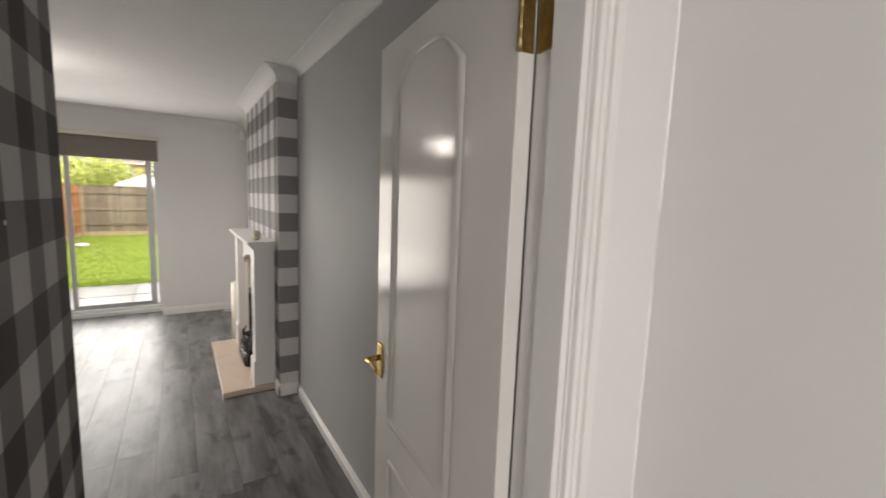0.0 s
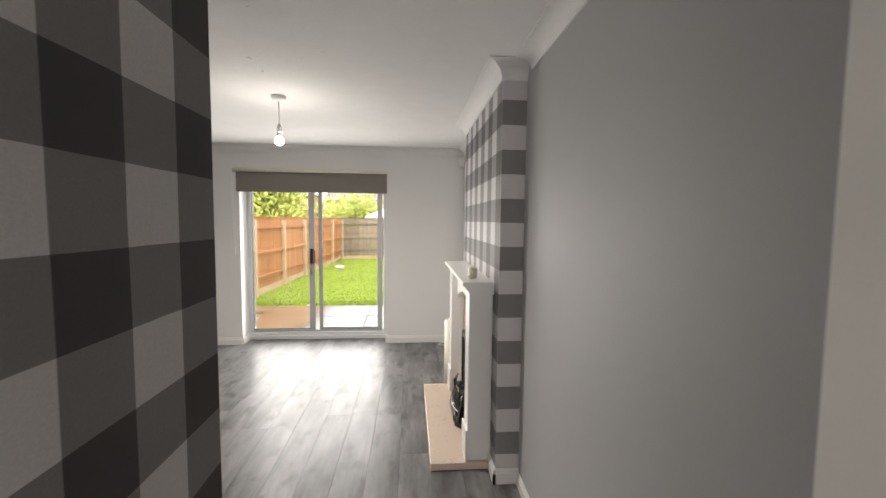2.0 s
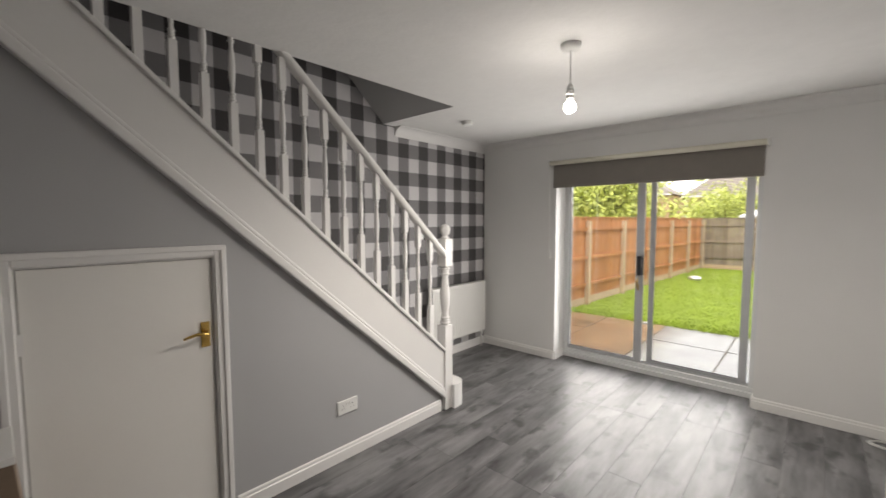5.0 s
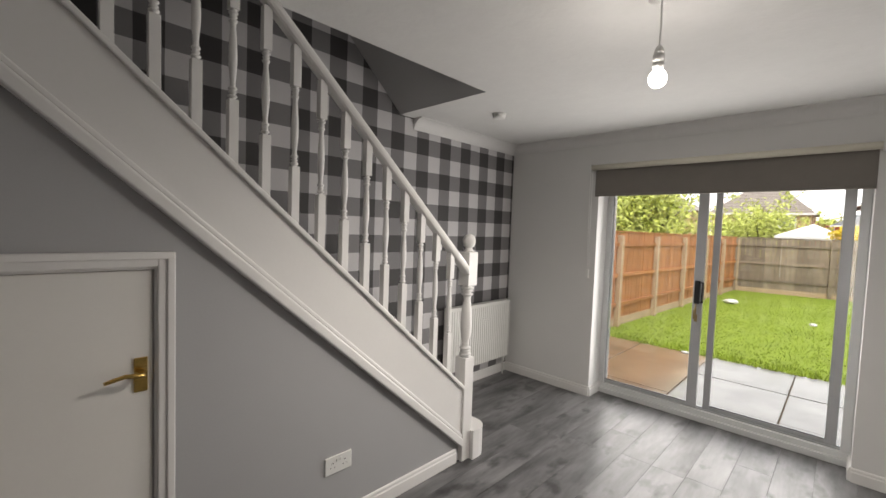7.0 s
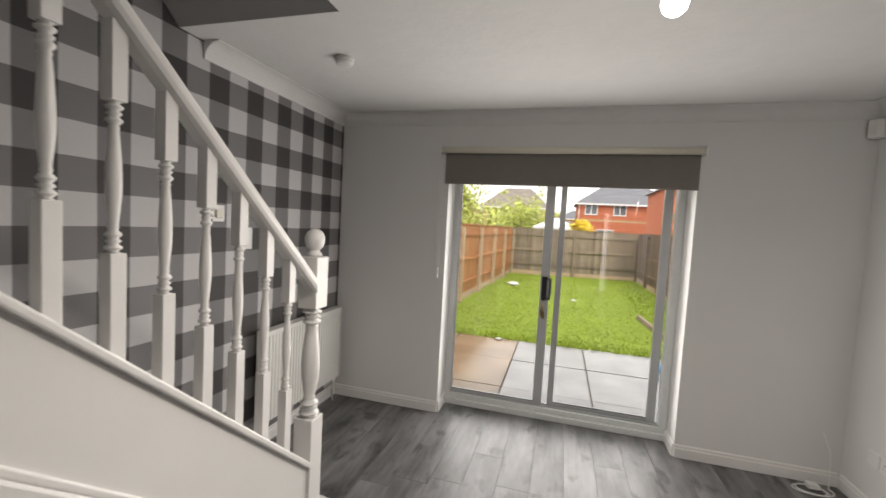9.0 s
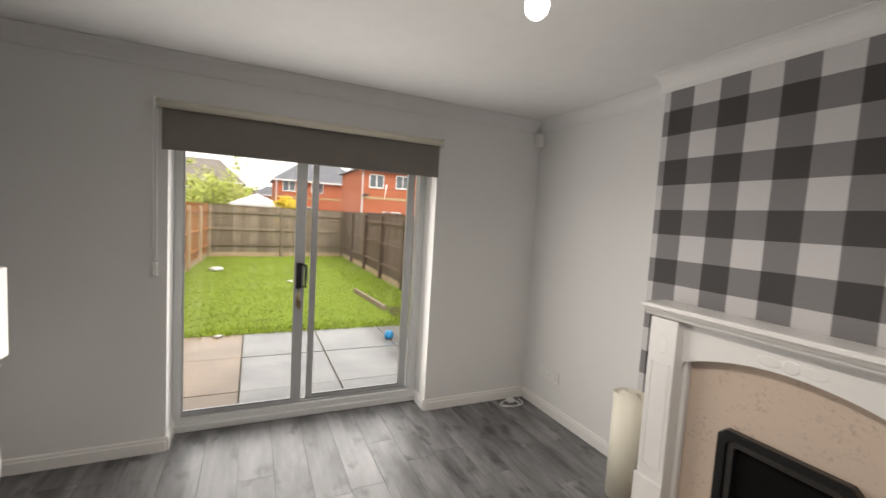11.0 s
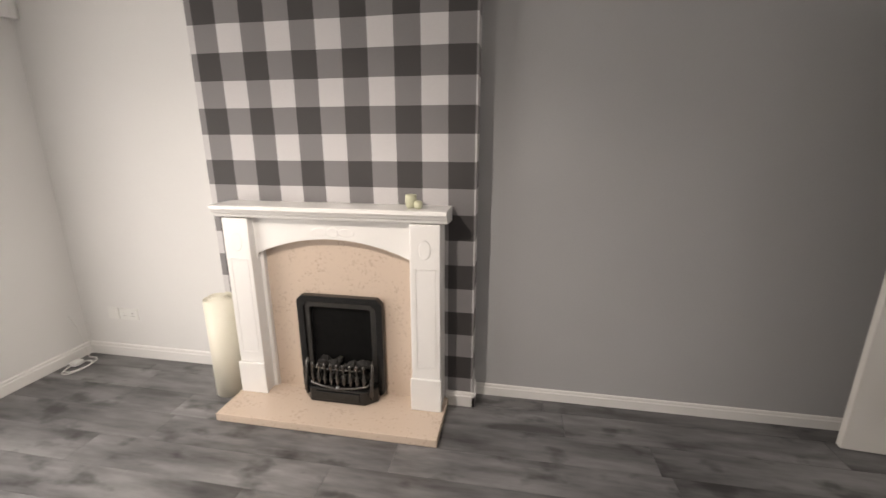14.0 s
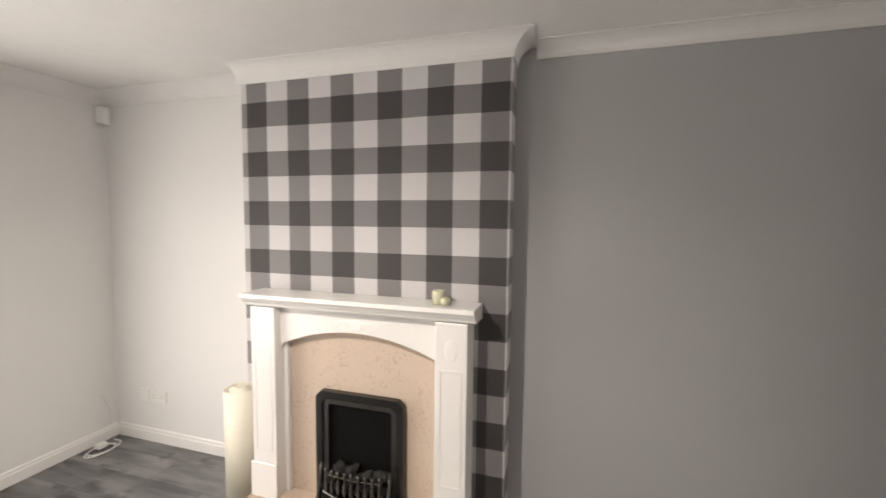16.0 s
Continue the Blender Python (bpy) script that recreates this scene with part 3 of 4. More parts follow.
def lever(parent, x, y, z, side, along):
    """A brass lever handle on a plate, on a face looking along side * x; the lever points along * y."""
    p = hang("handle_plate", boxes((x, x + side * 0.007, y - 0.02, y + 0.02, z - 0.06, z + 0.06), bevel=0.003), BRASS, parent, "polished brass lever plate")
    bm = tube([(x + side * 0.006, y, z + 0.01), (x + side * 0.03, y, z + 0.01), (x + side * 0.047, y, z + 0.01), (x + side * 0.052, y + along * 0.012, z + 0.01), (x + side * 0.05, y + along * 0.05, z + 0.016), (x + side * 0.048, y + along * 0.085, z + 0.008), (x + side * 0.05, y + along * 0.105, z + 0.004)], [0.011, 0.009, 0.009, 0.009, 0.0075, 0.007, 0.006])
    hang("handle_lever", bm, BRASS, parent, "brass lever")


lever(cup, XS - 0.008, 2.356, 0.955, 1, -1)
hang("hinge", boxes((XS - 0.012, XS - 0.004, CY0 - 0.004, CY0 + 0.012, 1.0, 1.08)), GLOSS, cup)
hang("hinge", boxes((XS - 0.012, XS - 0.004, CY0 - 0.004, CY0 + 0.012, 0.2, 0.28)), GLOSS, cup)

# ---- the open hall door and its frame ----
DX = 0.431
door_frame = structure("trim_door_frame", boxes((0.470, 0.4748, 0.257, 0.377, 0, 2.0399), (-0.345, -0.322, 0.257, 0.377, 0, 2.0399), (-0.322, 0.470, 0.257, 0.377, 2.012, 2.0399)), GLOSS, "white gloss door lining", "door frame")
structure("trim_door_stop", boxes((0.455, 0.4699, 0.262, 0.327, 0, 2.012), (-0.322, -0.308, 0.262, 0.327, 0, 2.012)), GLOSS, "white gloss door stop", "door frame")
for nm, (a, c, z0, z1) in {"trim_architrave_hinge": (0.474, 0.525, 0, 2.07), "trim_architrave_far": (-0.395, -0.345, 0, 2.07)}.items():
    structure(nm, boxes((a, c, 0.246, 0.2619, z0, z1), (a + 0.012, a + 0.022, 0.242, 0.2619, z0, z1), (a + 0.03, c, 0.238, 0.2619, z0, z1), bevel=0.003), GLOSS, "moulded white gloss architrave", "architrave")
structure("trim_architrave_head", boxes((-0.345, 0.474, 0.244, 0.2619, 2.02, 2.07), bevel=0.003), GLOSS, "moulded white gloss architrave", "architrave")

door = thing("hall_door", "glossy white panelled interior door standing wide open", "door", DX, 0.38, 0.0)
D0, D1, DT = 0.381, 1.092, 0.036
hang("slab", boxes((DX, DX + DT, D0, D1, 0.008, 1.985), bevel=0.002), DOOR_GLOSS, door)


def panel_outline(y0, y1, z0, z1, rise):
    """A panel border whose top climbs from both shoulders to a flat crown."""
    pts = [(y1, z0), (y0, z0)]
    n = 14
    for i in range(n + 1):
        t = i / n
        e = min(1.0, min(t, 1 - t) / 0.36)
        z = z1 + rise * (math.sin(e * math.pi / 2) if rise else 0.0)
        pts.append((y0 + (y1 - y0) * t, z))
    return pts


def panel_ring(pts, inset, x0, x1, name, material, label):
    c = Vector((sum(p[0] for p in pts) / len(pts), sum(p[1] for p in pts) / len(pts)))
    half = (max(p[0] for p in pts) - min(p[0] for p in pts)) / 2
    tall = (max(p[1] for p in pts) - min(p[1] for p in pts)) / 2
    def shrink(d):
        return [(c.x + (p[0] - c.x) * (1 - d / half), c.y + (p[1] - c.y) * (1 - d / tall)) for p in pts]
    bm = bmesh.new()
    loops = [(shrink(0), x0), (shrink(inset * 0.35), x1), (shrink(inset * 0.7), x0 - (x1 - x0) * 0.2), (shrink(inset), x0)]
    rows = [[bm.verts.new((x, y, z)) for y, z in ring] for ring, x in loops]
    for p, q in zip(rows, rows[1:]):
        for i in range(len(p)):
            j = (i + 1) % len(p)
            bm.faces.new((p[i], p[j], q[j], q[i])).smooth = True
    return hang(name, bm, material, door, label)


panel_ring(panel_outline(0.562, 0.962, 0.775, 1.822, 0.085), 0.035, DX - 0.0005, DX - 0.011, "panel_moulding", DOOR_GLOSS, "raised arched panel moulding")
panel_ring(panel_outline(0.562, 0.962, 0.19, 0.66, 0), 0.035, DX - 0.0005, DX - 0.011, "panel_moulding", DOOR_GLOSS, "raised panel moulding")
lever(door, DX, 1.050, 0.965, -1, -1)
hang("latch_plate", boxes((DX + 0.010, DX + 0.026, D1 - 0.0005, D1 + 0.002, 0.93, 1.0)), STEEL, door)
for z in (1.83, 0.25):
    h = hang("hinge", boxes((DX - 0.002, DX + 0.030, D0 - 0.0025, D0 - 0.0002, z - 0.05, z + 0.05)), OLD_BRASS, door, "tarnished brass hinge")
    kb = bmesh.new()
    lathe([(0.006, z - 0.052), (0.006, z - 0.02), (0.005, z - 0.018), (0.006, z - 0.016), (0.006, z + 0.016), (0.005, z + 0.018), (0.006, z + 0.02), (0.006, z + 0.052)], DX - 0.004, D0 - 0.006, 10, kb)
    hang("hinge_knuckle", kb, OLD_BRASS, door, "tarnished brass hinge pin")
    hang("hinge_leaf", boxes((DX + 0.033, DX + 0.0375, 0.330, 0.372, z - 0.05, z + 0.05)), OLD_BRASS, door, "tarnished brass hinge leaf")
door.rotation_euler.z = radians(-4.4)

# ---- patio door, blind ----
FY = 5.935
patio = thing("patio_door", "white and grey sliding patio door, closed, with keys in its lock", "patio door", -1.12, FY + 0.03, 0.0)
PX0, PX1, PZ = -1.984, -0.266, 2.059
hang("sill", boxes((PX0, PX1, FY - 0.045, FY + 0.10, 0.0, 0.045), (PX0, PX1, FY - 0.02, FY + 0.08, 0.045, 0.085), bevel=0.004), UPVC, patio)
hang("track", boxes((PX0 + 0.04, PX1 - 0.04, FY + 0.010, FY + 0.016, 0.085, 0.097), (PX0 + 0.04, PX1 - 0.04, FY + 0.05, FY + 0.056, 0.085, 0.097)), ALU, patio)
hang("outer_frame", boxes((PX0, PX0 + 0.045, FY - 0.02, FY + 0.08, 0.085, PZ), (PX1 - 0.05, PX1, FY - 0.02, FY + 0.08, 0.085, PZ), (PX0 + 0.045, PX1 - 0.05, FY - 0.02, FY + 0.08, PZ - 0.06, PZ), bevel=0.004), UPVC, patio)


def sash(x0, x1, y0, left, right, name):
    f = hang(name, boxes((x0, x0 + left, y0, y0 + 0.032, 0.097, PZ - 0.06), (x1 - right, x1, y0, y0 + 0.032, 0.097, PZ - 0.06), (x0 + left, x1 - right, y0 + 0.002, y0 + 0.03, 0.097, 0.125), (x0 + left, x1 - right, y0 + 0.002, y0 + 0.03, PZ - 0.10, PZ - 0.06), bevel=0.003), ALU, patio, "grey aluminium sash")
    g = hang("glass_pane", boxes((x0 + left - 0.004, x1 - right + 0.004, y0 + 0.013, y0 + 0.017, 0.12, PZ - 0.09)), GLASS, f, "clear glass pane")
    g.visible_shadow = False
    return f


sash(PX0 + 0.043, -1.178, FY - 0.002, 0.012, 0.07, "sliding_sash")
fixed = sash(-1.135, -0.337, FY + 0.036, 0.045, 0.06, "fixed_sash")
for xa, xb in ((-1.183, -1.132), (-0.340, PX1 - 0.048)):
    slit = hang("glass_pane", boxes((xa, xb, FY + 0.05, FY + 0.053, 0.097, PZ - 0.06)), GLASS, fixed, "clear glass strip beside the stile")
    slit.visible_shadow = False
hang("gasket", boxes((PX0 + 0.056, -1.249, FY - 0.0032, FY - 0.0012, 0.1245, 0.130), (-1.09, -0.398, FY + 0.0345, FY + 0.0375, 0.1245, 0.130)), BLACK, patio, "black rubber gasket")
hang("handle_block", boxes((-1.236, -1.196, FY - 0.024, FY - 0.0025, 0.955, 1.145), bevel=0.006), BLACK, patio, "black lock case")
hang("pull_handle", tube([(-1.19, FY - 0.006, 1.13), (-1.172, FY - 0.04, 1.125), (-1.170, FY - 0.05, 1.09), (-1.170, FY - 0.05, 1.01), (-1.172, FY - 0.04, 0.975), (-1.19, FY - 0.006, 0.97)], 0.010), BLACK, patio, "black pull handle")
kb = tube([(-1.216, FY - 0.03, 0.945), (-1.218, FY - 0.034, 0.90), (-1.214, FY - 0.03, 0.86)], [0.004, 0.009, 0.003])
box(kb, -1.222, -1.200, FY - 0.034, FY - 0.030, 0.81, 0.87)
box(kb, -1.232, -1.216, FY - 0.030, FY - 0.027, 0.83, 0.90)
box(kb, -1.220, -1.212, FY - 0.028, FY - 0.024, 0.935, 0.957)
hang("keys", kb, OLD_BRASS, patio, "small bunch of keys")

blind = thing("roller_blind", "taupe fabric roller blind, mostly rolled up", "roller blind", -1.14, YB - 0.03, 1.83)
bt = tube([(-2.045, YB - 0.035, 2.085), (-0.245, YB - 0.035, 2.085)], 0.024, 14)
hang("roller", bt, CREAM_ROLL, blind, "cream roller tube")
hang("bracket", boxes((-2.052, -2.040, YB - 0.065, YB, 2.055, 2.115), bevel=0.003), PLASTIC, blind)
hang("bracket", boxes((-0.250, -0.238, YB - 0.065, YB, 2.055, 2.115), bevel=0.003), PLASTIC, blind)
hang("fabric", boxes((-2.015, -0.262, YB - 0.0115, YB - 0.0095, 1.845, 2.07)), BLIND, blind)
hang("bottom_bar", boxes((-2.015, -0.262, YB - 0.016, YB - 0.005, 1.83, 1.85), bevel=0.004), BLIND, blind)
cb = bmesh.new()
for dx in (0, 0.018):
    tube([(-2.052 + dx, YB - 0.04, 2.08), (-2.053 + dx, YB - 0.03, 1.6), (-2.052 + dx, YB - 0.022, 1.17)], 0.0022, 6, cb)
hang("chain", cb, PLASTIC, blind, "white pull chain")
hang("chain_weight", boxes((-2.056, -2.030, YB - 0.028, YB - 0.012, 1.09, 1.17), bevel=0.004), PLASTIC, blind)

# ---- fireplace ----
FC = 3.662
fire = thing("fire_surround", "white painted fire surround with pink marble back panel", "fireplace", 0.45, FC, 0.045)
hearth = solo("hearth", boxes((0.150, 0.5195, 3.060, 4.285, 0.0, 0.045), bevel=0.004), MARBLE, "pink speckled marble hearth slab on the floor", "hearth")
hang("back_panel", boxes((0.482, 0.519, 3.20, 4.16, 0.045, 1.02)), MARBLE, fire, "polished pink marble back panel")
for sgn in (-1, 1):
    o, i = (FC - 0.580, FC - 0.426) if sgn < 0 else (FC + 0.602, FC + 0.452)
    a, c = min(o, i), max(o, i)
    leg = hang("pilaster", boxes((0.376, 0.5185, a, c, 0.045, 1.085), bevel=0.004), GLOSS, fire)
    hang("plinth_block", boxes((0.362, 0.377, a - 0.008, c + 0.008, 0.045, 0.24), bevel=0.006), GLOSS, leg)
    hang("flute_frame", boxes((0.3740, 0.3765, a + 0.022, a + 0.030, 0.30, 0.86), (0.3740, 0.3765, c - 0.030, c - 0.022, 0.30, 0.86), (0.3740, 0.3765, a + 0.030, c - 0.030, 0.30, 0.308), (0.3740, 0.3765, a + 0.030, c - 0.030, 0.852, 0.86), bevel=0.002), GLOSS, leg)
    e = i - sgn * 0.022
    hang("inner_slip", boxes((0.450, 0.4815, min(i, e), max(i, e), 0.045, 0.90), bevel=0.003), GLOSS, leg)
    m = (a + c) / 2
    oval = bmesh.new()
    bmesh.ops.create_cone(oval, cap_ends=True, segments=24, radius1=1, radius2=0.86, depth=0.002, matrix=Matrix.Translation((0.3752, m, 0.955)) @ Matrix.Diagonal((1, 0.032, 0.052, 1)) @ Matrix.Rotation(radians(-90), 4, "Y"))
    hang("oval_rosette", oval, GLOSS, leg)
arch = [(FC - 0.4265, 1.085), (FC - 0.4265, 0.845)]
for i in range(21):
    t = -1 + 2 * i / 20
    arch.append((FC + 0.013 + 0.428 * t, 0.886 + 0.092 * (1 - t * t)))
arch += [(FC + 0.4525, 0.845), (FC + 0.4525, 1.085)]
hang("frieze", prism(arch, "x", 0.425, 0.5184), GLOSS, fire)
fm = bmesh.new()
for s in (-1, 1):
    bmesh.ops.create_cone(fm, cap_ends=True, segments=20, radius1=1, radius2=0.8, depth=0.002, matrix=Matrix.Translation((0.4242, FC + s * 0.075, 1.015)) @ Matrix.Diagonal((1, 0.05, 0.024, 1)) @ Matrix.Rotation(radians(-90), 4, "Y"))
bmesh.ops.create_cone(fm, cap_ends=True, segments=20, radius1=1, radius2=0.8, depth=0.003, matrix=Matrix.Translation((0.4237, FC, 1.015)) @ Matrix.Diagonal((1, 0.035, 0.03, 1)) @ Matrix.Rotation(radians(-90), 4, "Y"))
hang("carved_motif", fm, GLOSS, fire)
mp = [(0.5185, 1.085), (0.374, 1.091), (0.367, 1.099), (0.365, 1.109), (0.354, 1.113), (0.346, 1.123), (0.342, 1.133), (0.333, 1.134), (0.330, 1.138), (0.330, 1.154), (0.335, 1.158), (0.5185, 1.158)]
hang("mantel_shelf", prism(mp, "y", FC - 0.618, FC + 0.632), GLOSS, fire)

gas = thing("gas_fire_insert", "glossy black inset fire with coals behind steel bars", "fire insert", 0.44, 3.69, 0.045)
def octagon(y0, y1, z0, z1, c):
    return [(y0 + c, z0), (y1 - c, z0), (y1, z0 + c), (y1, z1 - c), (y1 - c, z1), (y0 + c, z1), (y0, z1 - c), (y0, z0 + c)]
def ring_plate(outer, inner, x0, x1):
    bm = bmesh.new()
    A, B = [bm.verts.new((x1, *p)) for p in outer], [bm.verts.new((x0, *p)) for p in outer]
    C, D = [bm.verts.new((x0, *p)) for p in inner], [bm.verts.new((x1, *p)) for p in inner]
    for P, Q in ((A, B), (B, C), (C, D), (D, A)):
        for i in range(len(P)):
            j = (i + 1) % len(P)
            bm.faces.new((P[i], P[j], Q[j], Q[i]))
    bmesh.ops.recalc_face_normals(bm, faces=bm.faces)
    bmesh.ops.bevel(bm, geom=list(bm.edges), offset=0.004, segments=2, affect="EDGES", profile=0.5)
    return bm
hang("trim_frame", ring_plate(octagon(3.445, 3.945, 0.046, 0.648, 0.03), octagon(3.485, 3.905, 0.10, 0.608, 0.025), 0.44, 0.4815), IRON, gas)
hang("inner_frame", ring_plate(octagon(3.486, 3.904, 0.101, 0.607, 0.02), octagon(3.515, 3.875, 0.12, 0.578, 0.01), 0.452, 0.478), DULL, gas, "dull dark steel inner edge")
hang("fire_back", boxes((0.4775, 0.4815, 3.487, 3.903, 0.102, 0.606)), RECESS_BLACK, gas, "shallow fire back, blackened for the shade of a deep recess")
tray = [(0.478, 3.47), (0.40, 3.47), (0.345, 3.53), (0.345, 3.85), (0.40, 3.91), (0.478, 3.91)]
hang("ash_pan", prism(tray, "z", 0.046, 0.135, 0.006), IRON, gas)
rnd = random.Random(4)
for i in range(34):
    cbm = bmesh.new()
    k = rnd.uniform(0.022, 0.038)
    bmesh.ops.create_icosphere(cbm, subdivisions=1, radius=k, matrix=Matrix.Translation((rnd.uniform(0.41, 0.46), rnd.uniform(3.54, 3.84), 0.15 + rnd.uniform(0, 0.12))) @ Matrix.Rotation(rnd.uniform(0, 6), 4, "X") @ Matrix.Diagonal((1, rnd.uniform(0.7, 1.3), rnd.uniform(0.6, 1), 1)))
    hang("coal", cbm, COAL, gas, "black imitation coal")
for i in range(9):
    y = 3.54 + 0.0375 * i
    bow = 0.012 * (1 - ((i - 4) / 4) ** 2)
    bar = lathe([(0.005, 0.135), (0.007, 0.150), (0.0115, 0.175), (0.012, 0.19), (0.008, 0.215), (0.005, 0.235), (0.006, 0.250), (0.010, 0.262), (0.009, 0.274), (0.003, 0.284)], 0.372 - bow, y, 10)
    hang("grate_bar", bar, GRATE, gas, "black cast grate finger")
hang("grate_rail", tube([(0.400, 3.495, 0.175), (0.372, 3.53, 0.150), (0.352, 3.60, 0.146), (0.346, 3.69, 0.138), (0.352, 3.78, 0.146), (0.372, 3.85, 0.150), (0.400, 3.885, 0.175)], 0.008), GRATE, gas, "curved black lower rail")
hang("grate_rail", tube([(0.395, 3.53, 0.252), (0.372, 3.56, 0.248), (0.362, 3.69, 0.246), (0.372, 3.82, 0.248), (0.395, 3.85, 0.252)], 0.005), GRATE, gas, "curved black upper rail")
for y in (3.497, 3.883):
    hang("grate_scroll", tube([(0.41, y, 0.30), (0.392, y, 0.27), (0.386, y, 0.22), (0.372, y, 0.16), (0.362, y, 0.11), (0.372, y, 0.08)], [0.006, 0.010, 0.009, 0.011, 0.012, 0.008]), GRATE, gas, "scrolled black end support")
hang("drawer_front", boxes((0.338, 0.3455, 3.56, 3.82, 0.066, 0.118), bevel=0.003), IRON, gas)
hang("control_knob", lathe([(0.012, 0.135), (0.012, 0.145), (0.008, 0.15)], 0.352, 3.69, 10), STEEL, gas)

gas.location.y -= 0.028

# ---- small things in the room ----
roll = thing("vinyl_roll", "cream roll of wallpaper standing on end by the hearth", "roll", 0.415, 4.385, 0.0)
rb = bmesh.new()
spiral = []
for i in range(130):
    a = i * 0.22 + 3.2
    r = 0.0155 + 0.0021 * a
    spiral.append((0.415 + r * math.cos(a), 4.385 + 1.18 * r * math.sin(a)))
lo = [rb.verts.new((x, y, 0.002)) for x, y in spiral]
hi = [rb.verts.new((x, y, 0.612 + 0.012 * math.sin(i * 0.05))) for i, (x, y) in enumerate(spiral)]
for i in range(len(lo) - 1):
    rb.faces.new((lo[i], lo[i + 1], hi[i + 1], hi[i])).smooth = True
ro = hang("rolled_sheet", rb, CREAM_ROLL, roll)
so = ro.modifiers.new("thickness", "SOLIDIFY")
so.thickness = 0.002
hang("core", lathe([(0.018, 0.002), (0.018, 0.605)], 0.415, 4.385, 14), BROWN_BOARD, roll, "cardboard core")

cupb = lathe([(0.026, 1.1585), (0.032, 1.172), (0.036, 1.195), (0.036, 1.225), (0.033, 1.24), (0.029, 1.24), (0.030, 1.215), (0.026, 1.19), (0.004, 1.18)], 0.42, 3.235, 18)
hold = thing("candle_holder", "small pale green ceramic holder on the mantel shelf", "ornament", 0.42, 3.235, 1.158)
hang("bowl", cupb, CUP, hold)
hang("side_bowl", lathe([(0.018, 1.1585), (0.027, 1.17), (0.030, 1.185), (0.026, 1.20), (0.014, 1.207)], 0.40, 3.185, 14), CUP, hold)

pend = thing("pendant_light", "white ceiling rose with a flex and a bare lit bulb", "ceiling light", -0.90, 3.69, 2.03)
hang("ceiling_rose", lathe([(0.050, ZC - 0.0005), (0.050, ZC - 0.012), (0.044, ZC - 0.026), (0.015, ZC - 0.032)][::-1], -0.90, 3.69, 24), PLASTIC, pend)
hang("flex", tube([(-0.90, 3.69, ZC - 0.03), (-0.899, 3.69, 2.25), (-0.90, 3.69, 2.175)], 0.0032, 8), PLASTIC, pend)
hang("lamp_holder", lathe([(0.015, 2.098), (0.018, 2.104), (0.0195, 2.118), (0.0175, 2.119), (0.0175, 2.121), (0.0195, 2.122), (0.0195, 2.148), (0.0175, 2.149), (0.0175, 2.151), (0.019, 2.152), (0.014, 2.17), (0.007, 2.182)], -0.90, 3.69, 18), PLASTIC, pend)
bl = hang("bulb", lathe([(0.004, 2.034), (0.016, 2.037), (0.027, 2.048), (0.031, 2.064), (0.028, 2.080), (0.018, 2.093), (0.013, 2.100)], -0.90, 3.69, 20), BULB, pend, "glowing frosted bulb")
bl.visible_shadow = False

smoke = thing("smoke_alarm", "round white smoke alarm on the ceiling", "smoke alarm", -2.30, 4.60, ZC - 0.034)
hang("base", lathe([(0.052, ZC - 0.014), (0.052, ZC - 0.0005)], -2.30, 4.60, 24), PLASTIC, smoke)
hang("cover", lathe([(0.030, ZC - 0.036), (0.043, ZC - 0.033), (0.048, ZC - 0.022), (0.046, ZC - 0.014)], -2.30, 4.60, 24), PLASTIC, smoke)

pir = thing("alarm_sensor", "white alarm sensor high in the room corner", "alarm sensor", 0.62, YB - 0.05, 2.18)
hang("case", prism([(0.674, YB - 0.002), (0.615, YB - 0.002), (0.600, YB - 0.028), (0.622, YB - 0.062), (0.650, YB - 0.070), (0.674, YB - 0.062)], "z", 2.165, 2.275, 0.006), PLASTIC, pir)
hang("lens", prism([(0.618, YB - 0.02), (0.600, YB - 0.031), (0.620, YB - 0.064), (0.640, YB - 0.06)], "z", 2.175, 2.225, 0.004), GLOSS, pir)


def socket(name, x, y0, y1, z0, z1, side, label, holes=True):
    s = thing(name, label, "socket", x, (y0 + y1) / 2, z0, "wall plates")
    hang("plate", boxes((x, x + side * 0.010, y0, y1, z0, z1), bevel=0.003), PLASTIC, s)
    if holes:
        w = y1 - y0
        for f in (0.27, 0.73):
            hang("outlet", boxes((x + side * 0.0095, x + side * 0.0108, y0 + w * f - 0.005, y0 + w * f + 0.005, z0 + 0.052, z0 + 0.056), (x + side * 0.0095, x + side * 0.0108, y0 + w * f - 0.013, y0 + w * f - 0.008, z0 + 0.03, z0 + 0.034), (x + side * 0.0095, x + side * 0.0108, y0 + w * f + 0.008, y0 + w * f + 0.013, z0 + 0.03, z0 + 0.034)), BLACK, s)
            hang("rocker", boxes((x + side * 0.009, x + side * 0.014, y0 + w * (0.5 + (f - 0.5) * 0.3) - 0.006, y0 + w * (0.5 + (f - 0.5) * 0.3) + 0.006, z0 + 0.058, z0 + 0.074), bevel=0.002), PLASTIC, s)
    return s


socket("double_socket", XS, 3.068, 3.214, 0.292, 0.378, 1, "white double wall socket under the stairs")
socket("double_socket", XR, 5.24, 5.386, 0.278, 0.364, -1, "white double wall socket in the alcove")
socket("aerial_plate", XR, 5.395, 5.48, 0.280, 0.365, -1, "white blank aerial plate in the alcove", False)
sw = socket("light_switch", XL, 4.57, 4.656, 1.30, 1.43, 1, "white light switch on checked wallpaper", False)
hang("rocker", boxes((XL + 0.009, XL + 0.015, 4.60, 4.626, 1.35, 1.385), bevel=0.002), PLASTIC, sw)
